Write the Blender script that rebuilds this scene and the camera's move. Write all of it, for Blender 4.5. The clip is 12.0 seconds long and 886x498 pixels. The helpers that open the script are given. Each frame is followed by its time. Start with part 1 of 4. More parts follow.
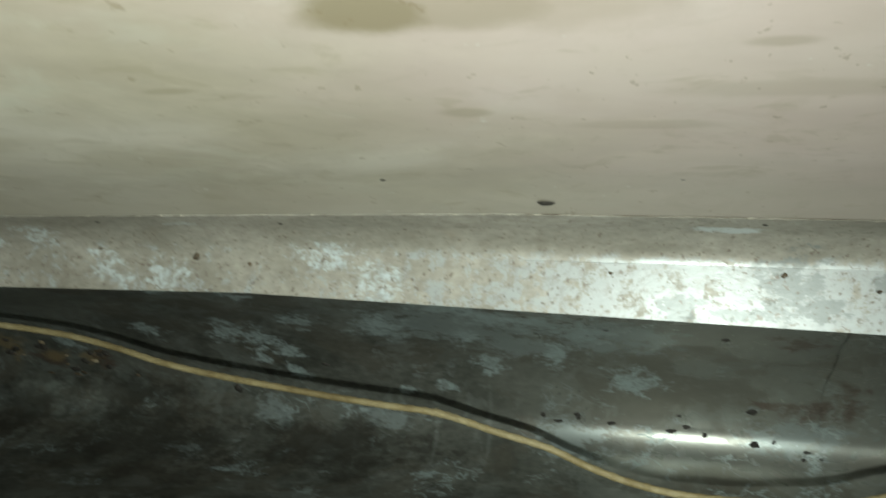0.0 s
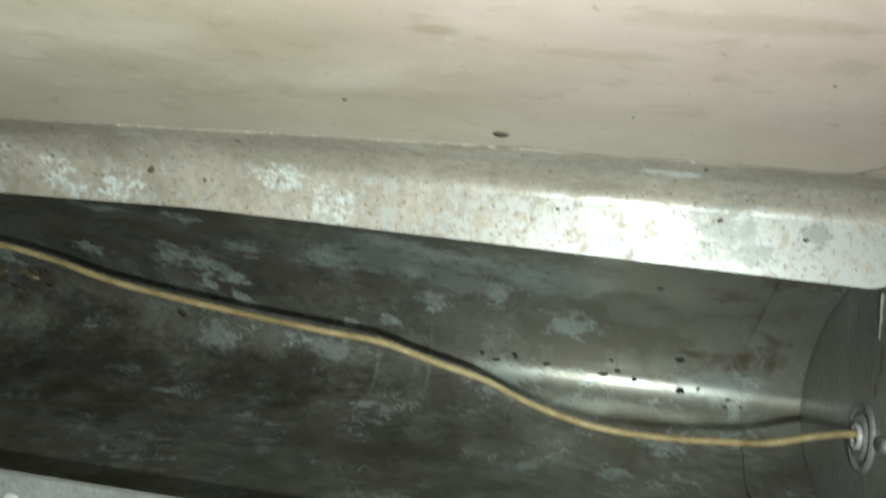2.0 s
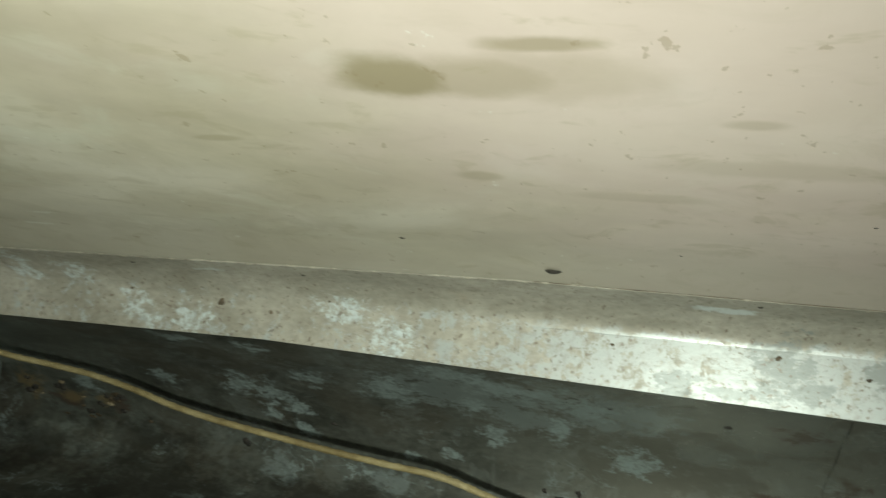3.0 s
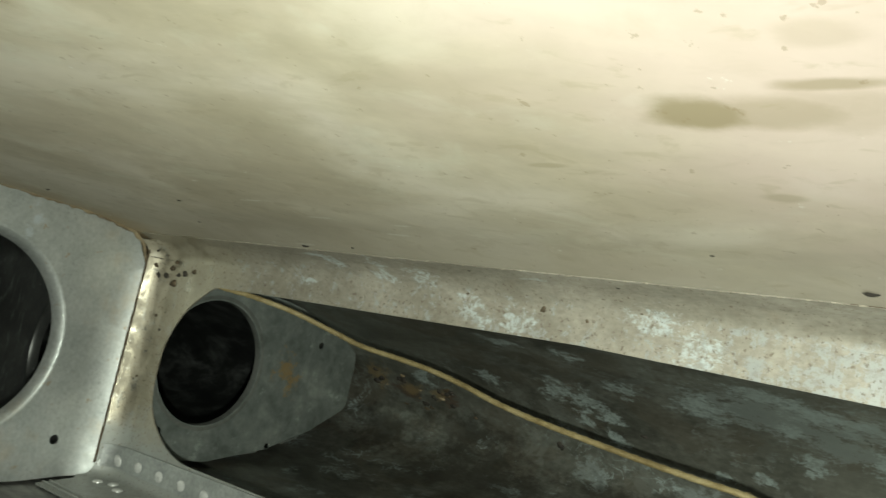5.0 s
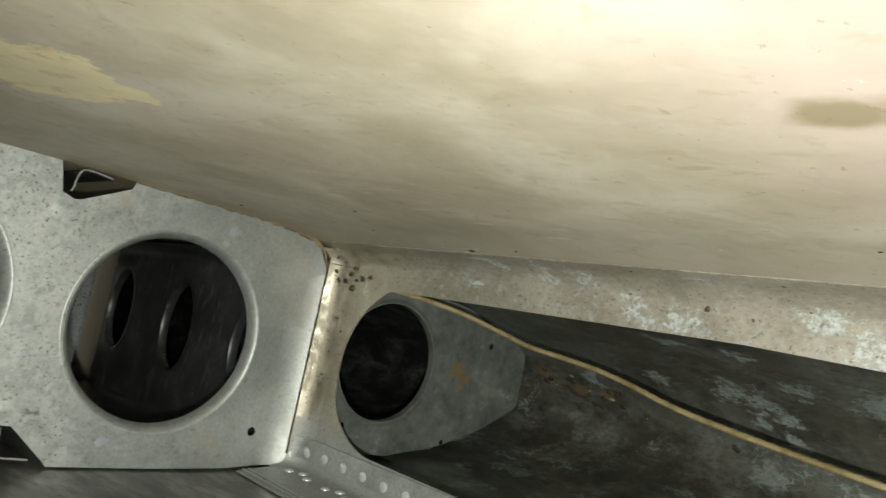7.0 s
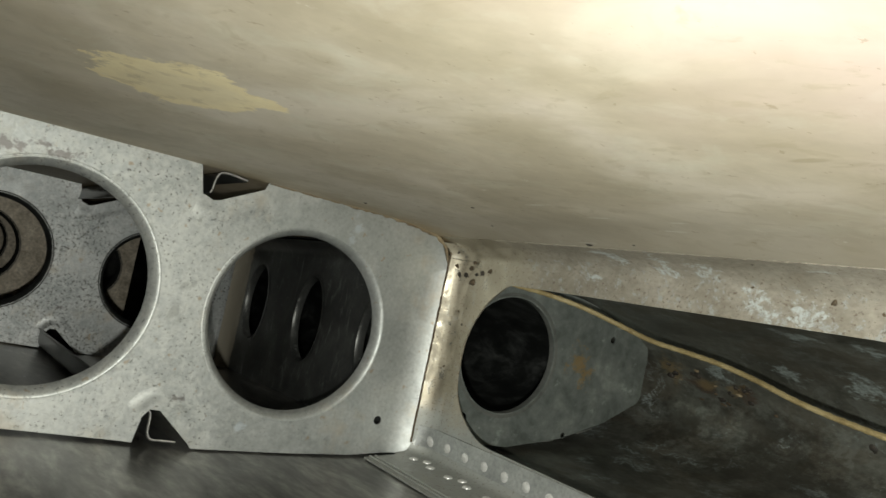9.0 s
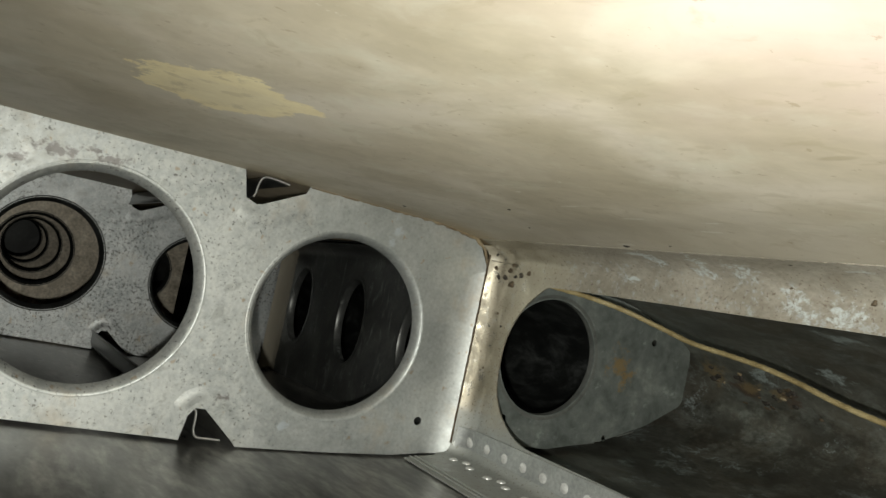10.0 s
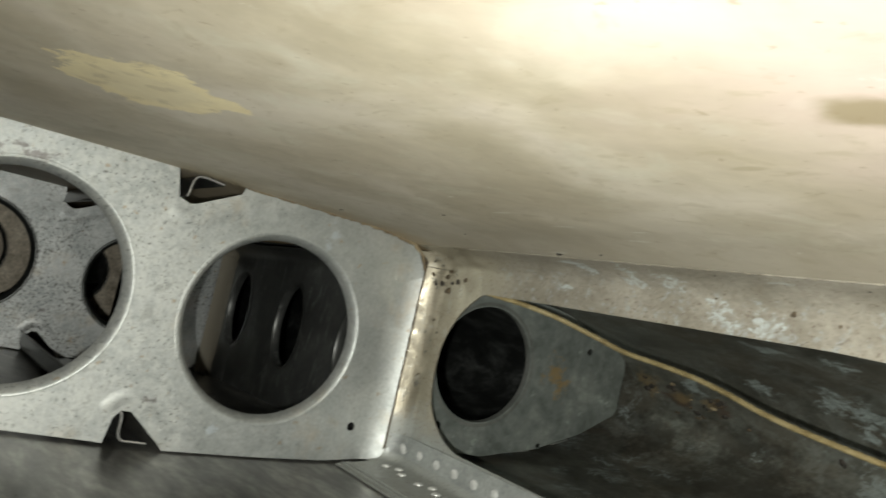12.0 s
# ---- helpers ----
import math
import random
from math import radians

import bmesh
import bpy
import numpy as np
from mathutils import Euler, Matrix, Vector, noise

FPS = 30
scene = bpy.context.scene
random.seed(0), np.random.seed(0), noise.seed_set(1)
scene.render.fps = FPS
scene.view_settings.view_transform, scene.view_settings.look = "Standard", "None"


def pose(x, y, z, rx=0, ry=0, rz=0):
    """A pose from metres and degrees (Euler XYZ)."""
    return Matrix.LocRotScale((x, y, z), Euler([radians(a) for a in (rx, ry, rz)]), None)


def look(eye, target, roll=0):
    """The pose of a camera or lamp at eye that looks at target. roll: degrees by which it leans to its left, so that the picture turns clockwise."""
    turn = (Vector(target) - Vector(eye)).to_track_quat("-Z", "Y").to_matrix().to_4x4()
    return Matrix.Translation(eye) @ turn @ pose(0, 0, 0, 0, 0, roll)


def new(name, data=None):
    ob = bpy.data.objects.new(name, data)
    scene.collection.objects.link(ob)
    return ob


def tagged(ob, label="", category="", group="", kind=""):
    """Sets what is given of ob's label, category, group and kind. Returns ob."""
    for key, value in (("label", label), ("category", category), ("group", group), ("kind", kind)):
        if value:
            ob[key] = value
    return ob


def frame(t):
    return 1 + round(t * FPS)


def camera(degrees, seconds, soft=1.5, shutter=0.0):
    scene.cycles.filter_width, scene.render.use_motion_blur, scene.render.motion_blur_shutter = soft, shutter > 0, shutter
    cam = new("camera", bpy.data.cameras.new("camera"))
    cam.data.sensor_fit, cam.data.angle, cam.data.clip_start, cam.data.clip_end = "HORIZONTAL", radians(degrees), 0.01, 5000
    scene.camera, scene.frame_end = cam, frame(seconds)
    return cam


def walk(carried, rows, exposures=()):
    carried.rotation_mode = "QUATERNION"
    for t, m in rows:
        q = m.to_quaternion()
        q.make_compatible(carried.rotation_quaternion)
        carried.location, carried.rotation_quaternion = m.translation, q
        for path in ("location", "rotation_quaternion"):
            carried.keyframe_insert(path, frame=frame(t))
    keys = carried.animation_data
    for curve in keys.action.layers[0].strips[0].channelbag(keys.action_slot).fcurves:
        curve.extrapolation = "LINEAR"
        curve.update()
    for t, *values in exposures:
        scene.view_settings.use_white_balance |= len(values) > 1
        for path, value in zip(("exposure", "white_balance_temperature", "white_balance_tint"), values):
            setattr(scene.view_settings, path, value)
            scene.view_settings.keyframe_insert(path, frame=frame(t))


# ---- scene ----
cam = camera(55.1, 12.0, shutter=0.5)
PATH = [
    (0, (0.043, -0.282, 0.123), (-0.436, 1.654, 0.277), 2.7),
    (0.5, (0.039, -0.277, 0.119), (-0.268, 1.698, 0.18), 4.5),
    (1, (0.04, -0.281, 0.117), (-0.166, 1.708, 0.077), 5.8),
    (1.5, (0.041, -0.284, 0.117), (-0.186, 1.702, 0.058), 5.6),
    (2, (0.043, -0.29, 0.114), (-0.303, 1.679, 0.166), 6.0),
    (2.5, (0.046, -0.292, 0.116), (-0.362, 1.646, 0.397), 6.3),
    (4.5, (0.061, -0.317, 0.109), (-1.038, 1.331, 0.385), 11.7),
    (5, (0.063, -0.321, 0.109), (-1.135, 1.259, 0.367), 12.2),
    (5.5, (0.065, -0.323, 0.108), (-1.202, 1.205, 0.352), 12.5),
    (6, (0.068, -0.326, 0.107), (-1.268, 1.145, 0.338), 12.8),
    (6.5, (0.072, -0.328, 0.108), (-1.35, 1.063, 0.313), 12.6),
    (7, (0.076, -0.329, 0.109), (-1.418, 0.989, 0.287), 12.1),
    (7.5, (0.078, -0.331, 0.109), (-1.469, 0.928, 0.263), 12.0),
    (9.5, (0.089, -0.332, 0.11), (-1.613, 0.715, 0.204), 12.1),
    (10, (0.092, -0.331, 0.109), (-1.635, 0.675, 0.199), 12.1),
    (10.5, (0.091, -0.332, 0.11), (-1.646, 0.656, 0.189), 12.3),
    (11, (0.09, -0.332, 0.11), (-1.649, 0.654, 0.179), 12.4),
    (11.5, (0.088, -0.331, 0.109), (-1.634, 0.683, 0.181), 12.6),
    (12, (0.096, -0.323, 0.109), (-1.571, 0.774, 0.244), 13.2),
]
walk(cam, [(t, look(eye, target, roll)) for t, eye, target, roll in PATH],
     [(0.0, -0.25, 6200, 1), (0.6, 0.12, 6100, 0), (1.2, 0.48, 6000, 1), (1.8, 0.48, 6100, 4), (2.1, 0.05, 6350, 5), (2.3, -0.1, 6450, 0), (2.7, -0.3, 6500, -2), (4.3, -0.12, 6650, -3), (5.5, 0.08, 6750, 4), (7.5, 0.12, 6750, 10), (9.3, 0.14, 6750, 12), (10.5, 0.1, 6750, 13), (11.6, 0.1, 6750, 12), (12.0, 0.25, 6700, 12)])

# ---------------- world and lamp ----------------
world = bpy.data.worlds.new("world")
scene.world = world
world.use_nodes = True
world.node_tree.nodes["Background"].inputs[0].default_value = (0.75, 0.85, 1.0, 1)
world.node_tree.nodes["Background"].inputs[1].default_value = 0.02

lamp_data = bpy.data.lights.new("inspection_lamp", "SPOT")
lamp_data.energy, lamp_data.color, lamp_data.shadow_soft_size = 7.2, (0.97, 1.0, 0.92), 0.003
lamp_data.spot_size, lamp_data.spot_blend = radians(150), 0.82
inspection_lamp = new("inspection_lamp", lamp_data)
inspection_lamp.matrix_world = look((0.088, -0.335, 0.0895), (-0.208, 0.055, -0.150))


# ---------------- materials ----------------
def ramp(nt, a, stops):
    n = nt.nodes.new("ShaderNodeValToRGB")
    n.color_ramp.elements[0].position, n.color_ramp.elements[1].position = stops[0][0], stops[-1][0]
    n.color_ramp.elements[0].color, n.color_ramp.elements[1].color = (*stops[0][1], 1), (*stops[-1][1], 1)
    for p, c in stops[1:-1]:
        n.color_ramp.elements.new(p).color = (*c, 1)
    nt.links.new(a, n.inputs[0])
    return n.outputs[0]


def noise_node(nt, vec, scale, detail=5, rough=0.6, distort=0.0):
    n = nt.nodes.new("ShaderNodeTexNoise")
    n.inputs["Scale"].default_value, n.inputs["Detail"].default_value = scale, detail
    n.inputs["Roughness"].default_value, n.inputs["Distortion"].default_value = rough, distort
    nt.links.new(vec, n.inputs["Vector"])
    return n.outputs["Fac"]


def mathn(nt, op, a, b=0.0, c=0.0):
    n = nt.nodes.new("ShaderNodeMath")
    n.operation = op
    for i, v in enumerate((a, b, c)):
        if isinstance(v, (int, float)):
            n.inputs[i].default_value = v
        else:
            nt.links.new(v, n.inputs[i])
    return n.outputs[0]


def mixc(nt, f, a, b):
    n = nt.nodes.new("ShaderNodeMix")
    n.data_type = "RGBA"
    for i, v in ((0, f), (6, a), (7, b)):
        if isinstance(v, (int, float)):
            n.inputs[i].default_value = v
        elif isinstance(v, tuple):
            n.inputs[i].default_value = (*v, 1)
        else:
            nt.links.new(v, n.inputs[i])
    return n.outputs[2]


def step(nt, v, lo, hi):
    n = nt.nodes.new("ShaderNodeMapRange")
    n.interpolation_type = "SMOOTHSTEP"
    n.inputs[1].default_value, n.inputs[2].default_value = lo, hi
    nt.links.new(v, n.inputs[0])
    return n.outputs[0]


def coords(nt, squash=(1, 1, 1)):
    g = nt.nodes.new("ShaderNodeNewGeometry")
    m = nt.nodes.new("ShaderNodeMapping")
    m.inputs["Scale"].default_value = squash
    nt.links.new(g.outputs["Position"], m.inputs["Vector"])
    return m.outputs[0]


def spots(nt, centres, ax, ay, grain=62, ragged_by=6.5, inner=0.2):
    """A mask of ragged patches: rows of two coordinates along the axes ax, ay and two half widths."""
    p = coords(nt)
    sep = nt.nodes.new("ShaderNodeSeparateXYZ")
    nt.links.new(p, sep.inputs[0])
    q = coords(nt, (0.75, 1.0, 1.25))
    n1 = noise_node(nt, q, grain, 8, 0.66, 0.15)
    n2 = noise_node(nt, q, grain * 4.2, 5, 0.75, 0.1)
    wob = mathn(nt, "ADD", mathn(nt, "MULTIPLY", mathn(nt, "SUBTRACT", n1, 0.5), ragged_by), mathn(nt, "MULTIPLY", mathn(nt, "SUBTRACT", n2, 0.5), 3.0))
    best = None
    for x, y, rx, ry in centres:
        dx = mathn(nt, "DIVIDE", mathn(nt, "SUBTRACT", sep.outputs[ax], x), rx)
        dy = mathn(nt, "DIVIDE", mathn(nt, "SUBTRACT", sep.outputs[ay], y), ry)
        d = mathn(nt, "SQRT", mathn(nt, "ADD", mathn(nt, "MULTIPLY", dx, dx), mathn(nt, "MULTIPLY", dy, dy)))
        best = d if best is None else mathn(nt, "MINIMUM", best, d)
    return step(nt, mathn(nt, "ADD", best, wob), 1.25, inner)


def surface(name, rough=0.5, metal=0.0, spec=0.5):
    m = bpy.data.materials.new(name)
    m.use_nodes = True
    nt = m.node_tree
    b = nt.nodes["Principled BSDF"]
    b.inputs["Roughness"].default_value, b.inputs["Metallic"].default_value = rough, metal
    b.inputs["Specular IOR Level"].default_value = spec
    return m, nt, b


def bump(nt, b, height, strength=0.2, dist=0.001):
    n = nt.nodes.new("ShaderNodeBump")
    n.inputs["Strength"].default_value, n.inputs["Distance"].default_value = strength, dist
    nt.links.new(height, n.inputs["Height"])
    nt.links.new(n.outputs[0], b.inputs["Normal"])


def varied(name, low, mid, high, scale, rough, metal, spec=0.5, squash=(1, 1, 1), fine=600, bumps=0.15, rough_var=0.15, grain=0.15, rough_n=0.62):
    """Two scales of colour, gloss and relief."""
    m, nt, b = surface(name, rough, metal, spec)
    p = coords(nt, squash)
    big = noise_node(nt, p, scale, 6, rough_n, 0.4)
    small = noise_node(nt, p, fine, 4, 0.6)
    c = ramp(nt, big, [(0.3, low), (0.5, mid), (0.7, high)])
    shade = ramp(nt, small, [(0.3, (1 - grain,) * 3), (0.7, (1 + grain,) * 3)])
    mul = nt.nodes.new("ShaderNodeMix")
    mul.data_type, mul.blend_type = "RGBA", "MULTIPLY"
    mul.inputs[0].default_value = 1.0
    nt.links.new(c, mul.inputs[6])
    nt.links.new(shade, mul.inputs[7])
    nt.links.new(mul.outputs[2], b.inputs["Base Color"])
    r = mathn(nt, "ADD", rough - rough_var / 2, mathn(nt, "MULTIPLY", big, rough_var))
    nt.links.new(r, b.inputs["Roughness"])
    bump(nt, b, mathn(nt, "ADD", big, mathn(nt, "MULTIPLY", small, 0.4)), bumps)
    return m, nt, b, mul.outputs[2]


def make_rib_metal(name="bare_aluminium_rib", tones=((0.36, 0.385, 0.38), (0.45, 0.475, 0.47), (0.55, 0.57, 0.555)), bloom=(0.62, 0.64, 0.61), pit=0.60, pit_scale=520, pit_front=0.22, metal=0.70):
    m, nt, b, base = varied(name, *tones, 26, 0.40, 0.42, fine=420, bumps=0.07, grain=0.12)
    p = coords(nt)
    g = nt.nodes.new("ShaderNodeSeparateXYZ")
    nt.links.new(p, g.inputs[0])
    # galvanised bloom and pitting grow towards the rear; the front end is rubbed smooth
    rear = step(nt, mathn(nt, "ADD", g.outputs[1], mathn(nt, "MULTIPLY", mathn(nt, "SUBTRACT", noise_node(nt, p, 24, 5, 0.65), 0.5), 0.20)), -0.09, -0.20)
    spangle = step(nt, noise_node(nt, p, 170, 7, 0.78), 0.44, 0.60)
    c = mixc(nt, mathn(nt, "MULTIPLY", spangle, mathn(nt, "ADD", 0.16, mathn(nt, "MULTIPLY", rear, 0.42))), base, bloom)
    blur = step(nt, noise_node(nt, p, 85, 7, 0.72, 0.5), 0.53, 0.68)
    c = mixc(nt, mathn(nt, "MULTIPLY", blur, mathn(nt, "ADD", 0.10, mathn(nt, "MULTIPLY", rear, 0.40))), c, (0.25, 0.255, 0.245))
    pits = step(nt, noise_node(nt, p, pit_scale, 4, 0.62), pit, pit + 0.05)
    where = step(nt, noise_node(nt, p, 20, 5, 0.65), 0.36, 0.56)
    c = mixc(nt, mathn(nt, "MULTIPLY", mathn(nt, "MULTIPLY", pits, where), mathn(nt, "ADD", pit_front, mathn(nt, "MULTIPLY", rear, 0.77 - pit_front))), c, (0.11, 0.11, 0.10))
    stain = step(nt, noise_node(nt, p, 22, 5, 0.7), 0.55, 0.74)
    c = mixc(nt, mathn(nt, "MULTIPLY", stain, 0.42), c, (0.50, 0.42, 0.31))
    freckle = step(nt, noise_node(nt, p, 150, 3, 0.5), 0.68, 0.73)
    c = mixc(nt, mathn(nt, "MULTIPLY", freckle, 0.55), c, (0.38, 0.28, 0.17))
    blot = spots(nt, RIB_BLOTS, 1, 2, 130, 7.0)
    c = mixc(nt, mathn(nt, "MULTIPLY", blot, 0.72), c, (0.16, 0.14, 0.135))
    mark = spots(nt, [(-0.080, 0.139, 0.004, 0.004), (-0.083, 0.146, 0.003, 0.003), (-0.13, 0.006, 0.003, 0.003), (-0.0835, 0.131, 0.003, 0.004)], 1, 2)
    c = mixc(nt, mathn(nt, "MULTIPLY", mark, 0.6), c, (0.58, 0.65, 0.70))
    nt.links.new(c, b.inputs["Base Color"])
    nt.links.new(mathn(nt, "SUBTRACT", metal, mathn(nt, "MULTIPLY", rear, 0.14)), b.inputs["Metallic"])
    worn = mathn(nt, "MULTIPLY", noise_node(nt, coords(nt, (1, 1, 0.25)), 60, 5, 0.7), 0.16)
    nt.links.new(mathn(nt, "ADD", mathn(nt, "ADD", 0.38, worn), mathn(nt, "MULTIPLY", spangle, 0.10)), b.inputs["Roughness"])
    return m


def squiggles(nt, p, scale, width):
    """Thin curling lines where a noise crosses its middle."""
    n = noise_node(nt, p, scale, 5, 0.6, 0.5)
    return step(nt, mathn(nt, "ABSOLUTE", mathn(nt, "SUBTRACT", n, 0.5)), width, width * 0.25)


def make_edge_skin():
    m, nt, b, base = varied("oxidised_edge_skin", (0.075, 0.077, 0.064), (0.135, 0.138, 0.118), (0.21, 0.218, 0.19), 30, 0.4, 0.35, squash=(0.7, 1, 1.2), fine=260, bumps=0.08, grain=0.25)
    p = coords(nt, (0.8, 1, 1.15))
    light = (0.40, 0.47, 0.46)
    g = nt.nodes.new("ShaderNodeSeparateXYZ")
    nt.links.new(coords(nt), g.inputs[0])
    # cleaner metal towards the end rib and in the upper half
    wander = mathn(nt, "SUBTRACT", noise_node(nt, p, 14, 5, 0.65), 0.5)
    clean = mathn(nt, "MULTIPLY", step(nt, mathn(nt, "ADD", g.outputs[0], mathn(nt, "MULTIPLY", wander, 0.3)), -0.14, 0.08), step(nt, mathn(nt, "ADD", g.outputs[2], mathn(nt, "MULTIPLY", wander, 0.05)), 0.030, 0.058))
    base = mixc(nt, mathn(nt, "MULTIPLY", clean, 0.6), base, (0.29, 0.295, 0.255))
    # brown films in rounded tide marks
    film_and_falloff = step(nt, noise_node(nt, p, 22, 7, 0.62, 0.9), 0.50, 0.57)
    base = mixc(nt, mathn(nt, "MULTIPLY", film_and_falloff, 0.42), base, (0.125, 0.108, 0.080))
    grey = step(nt, noise_node(nt, p, 46, 8, 0.66, 0.6), 0.53, 0.60)
    base = mixc(nt, mathn(nt, "MULTIPLY", grey, 0.26), base, (0.30, 0.33, 0.305))
    a = spots(nt, EDGE_PATCHES + EDGE_LOW_PATCHES, 0, 2, 125, 5.5, 0.45)
    faint = spots(nt, EDGE_FILMS, 0, 2, 110, 5.0, 0.6)
    base = mixc(nt, mathn(nt, "MULTIPLY", faint, 0.62), base, (0.33, 0.38, 0.37))
    low = step(nt, g.outputs[2], 0.085, 0.055)
    curls = mathn(nt, "MULTIPLY", squiggles(nt, p, 95, 0.030), step(nt, noise_node(nt, p, 30, 4, 0.6), 0.535, 0.60))
    curls = mathn(nt, "MULTIPLY", curls, mathn(nt, "ADD", 0.30, mathn(nt, "MULTIPLY", low, 0.5)))
    specks = mathn(nt, "MULTIPLY", step(nt, noise_node(nt, p, 120, 9, 0.8, 0.9), 0.60, 0.66), step(nt, noise_node(nt, p, 13, 3, 0.5), 0.44, 0.58))
    broken = mathn(nt, "ADD", 0.42, mathn(nt, "MULTIPLY", step(nt, noise_node(nt, p, 330, 6, 0.75, 0.5), 0.40, 0.58), 0.52))
    mask = mathn(nt, "MAXIMUM", mathn(nt, "MULTIPLY", a, broken), mathn(nt, "MAXIMUM", curls, mathn(nt, "MULTIPLY", specks, 0.55)))
    c = mixc(nt, mask, base, light)
    oil = spots(nt, [(-0.27, 0.036, 0.10, 0.022), (-0.14, 0.040, 0.07, 0.016), (-0.36, 0.05, 0.05, 0.02), (-0.30, 0.062, 0.05, 0.012)], 0, 2, 40, 4.0)
    c = mixc(nt, mathn(nt, "MULTIPLY", oil, 0.66), c, (0.04, 0.036, 0.028))
    rust = spots(nt, EDGE_RUST, 0, 2, 90, 5.5)
    c = mixc(nt, mathn(nt, "MULTIPLY", rust, 0.75), c, (0.115, 0.078, 0.058))
    tan = spots(nt, [(-0.379, 0.0890, 0.011, 0.009), (-0.345, 0.0835, 0.012, 0.004), (-0.318, 0.0845, 0.010, 0.004)], 0, 2, 140, 4.0)
    c = mixc(nt, mathn(nt, "MULTIPLY", tan, 0.65), c, (0.30, 0.225, 0.115))
    runs = spots(nt, [(-0.079, 0.047, 0.0016, 0.019), (-0.047, 0.058, 0.0016, 0.030)], 0, 2, 60, 1.2)
    c = mixc(nt, mathn(nt, "MULTIPLY", runs, 0.16), c, (0.44, 0.48, 0.45))
    nt.links.new(c, b.inputs["Base Color"])
    rgh = mathn(nt, "ADD", mathn(nt, "SUBTRACT", mathn(nt, "ADD", 0.33, mathn(nt, "MULTIPLY", film_and_falloff, 0.06)), mathn(nt, "MULTIPLY", clean, 0.07)), mathn(nt, "MULTIPLY", mask, 0.3))
    nt.links.new(rgh, b.inputs["Roughness"])
    return m


def make_channel_metal():
    m, nt, b, base = varied("primed_channel_metal", (0.225, 0.208, 0.168), (0.30, 0.28, 0.235), (0.385, 0.36, 0.31), 34, 0.46, 0.22, squash=(0.6, 1, 1), fine=420, bumps=0.16)
    p = coords(nt)
    a = spots(nt, LIP_PATCHES, 0, 2, 230, 6.0, 0.35)
    g = nt.nodes.new("ShaderNodeSeparateXYZ")
    nt.links.new(p, g.inputs[0])
    # bare worn metal: more of it along the lip towards the end rib, ragged at the bend
    along = step(nt, g.outputs[0], -0.10, 0.09)
    height = step(nt, mathn(nt, "ADD", g.outputs[2], mathn(nt, "MULTIPLY", mathn(nt, "SUBTRACT", noise_node(nt, p, 150, 7, 0.75), 0.5), 0.016)), 0.1455, 0.1425)
    worn = step(nt, mathn(nt, "ADD", noise_node(nt, p, 120, 9, 0.8, 0.15), mathn(nt, "MULTIPLY", along, 0.14)), 0.53, 0.60)
    bare = mathn(nt, "MULTIPLY", worn, height)
    c = mixc(nt, mathn(nt, "MULTIPLY", bare, 0.9), base, (0.35, 0.37, 0.368))
    dust = step(nt, noise_node(nt, p, 260, 6, 0.8), 0.50, 0.60)
    c = mixc(nt, mathn(nt, "MULTIPLY", dust, 0.30), c, (0.20, 0.17, 0.135))
    low = step(nt, mathn(nt, "ADD", g.outputs[2], mathn(nt, "MULTIPLY", noise_node(nt, p, 40, 6, 0.7), 0.05)), 0.075, 0.045)
    c = mixc(nt, mathn(nt, "MULTIPLY", low, 0.8), c, mixc(nt, noise_node(nt, p, 90, 8, 0.75), (0.25, 0.27, 0.26), (0.40, 0.43, 0.42)))
    c = mixc(nt, mathn(nt, "MULTIPLY", mathn(nt, "MULTIPLY", a, 0.75), step(nt, noise_node(nt, p, 420, 5, 0.75), 0.36, 0.58)), c, (0.56, 0.63, 0.65))
    tan = step(nt, mathn(nt, "ADD", g.outputs[0], mathn(nt, "MULTIPLY", mathn(nt, "SUBTRACT", noise_node(nt, p, 40, 6, 0.7), 0.5), 0.12)), -0.27, -0.36)
    tan = mathn(nt, "MULTIPLY", tan, mathn(nt, "SUBTRACT", 1.0, low))
    c = mixc(nt, mathn(nt, "MULTIPLY", tan, 0.55), c, (0.40, 0.36, 0.265))
    rubbed = mathn(nt, "MULTIPLY", tan, step(nt, noise_node(nt, coords(nt, (1.6, 1, 0.7)), 70, 7, 0.72), 0.40, 0.58))
    nt.links.new(mathn(nt, "ADD", 0.2, mathn(nt, "MULTIPLY", rubbed, 0.5)), b.inputs["Metallic"])
    grey = spots(nt, [(0.085, 0.136, 0.009, 0.009), (0.052, 0.1285, 0.007, 0.004), (0.092, 0.130, 0.008, 0.004), (0.114, 0.139, 0.004, 0.005), (0.072, 0.127, 0.012, 0.002)], 0, 2, 170, 5.5, 0.7)
    c = mixc(nt, mathn(nt, "MULTIPLY", grey, 0.8), c, (0.19, 0.205, 0.195))
    scuff = spots(nt, [(-0.12, -0.0135, 0.008, 0.0014), (0.07, -0.012, 0.010, 0.0016), (-0.245, -0.015, 0.009, 0.0013)], 0, 1)
    c = mixc(nt, mathn(nt, "MULTIPLY", scuff, 0.7), c, (0.55, 0.60, 0.60))
    rusty = step(nt, noise_node(nt, p, 50, 7, 0.75), 0.6, 0.72)
    c = mixc(nt, mathn(nt, "MULTIPLY", rusty, 0.14), c, (0.30, 0.21, 0.13))
    pits = step(nt, noise_node(nt, p, 620, 3, 0.6), 0.61, 0.665)
    c = mixc(nt, mathn(nt, "MULTIPLY", pits, 0.75), c, (0.14, 0.11, 0.08))
    nt.links.new(c, b.inputs["Base Color"])
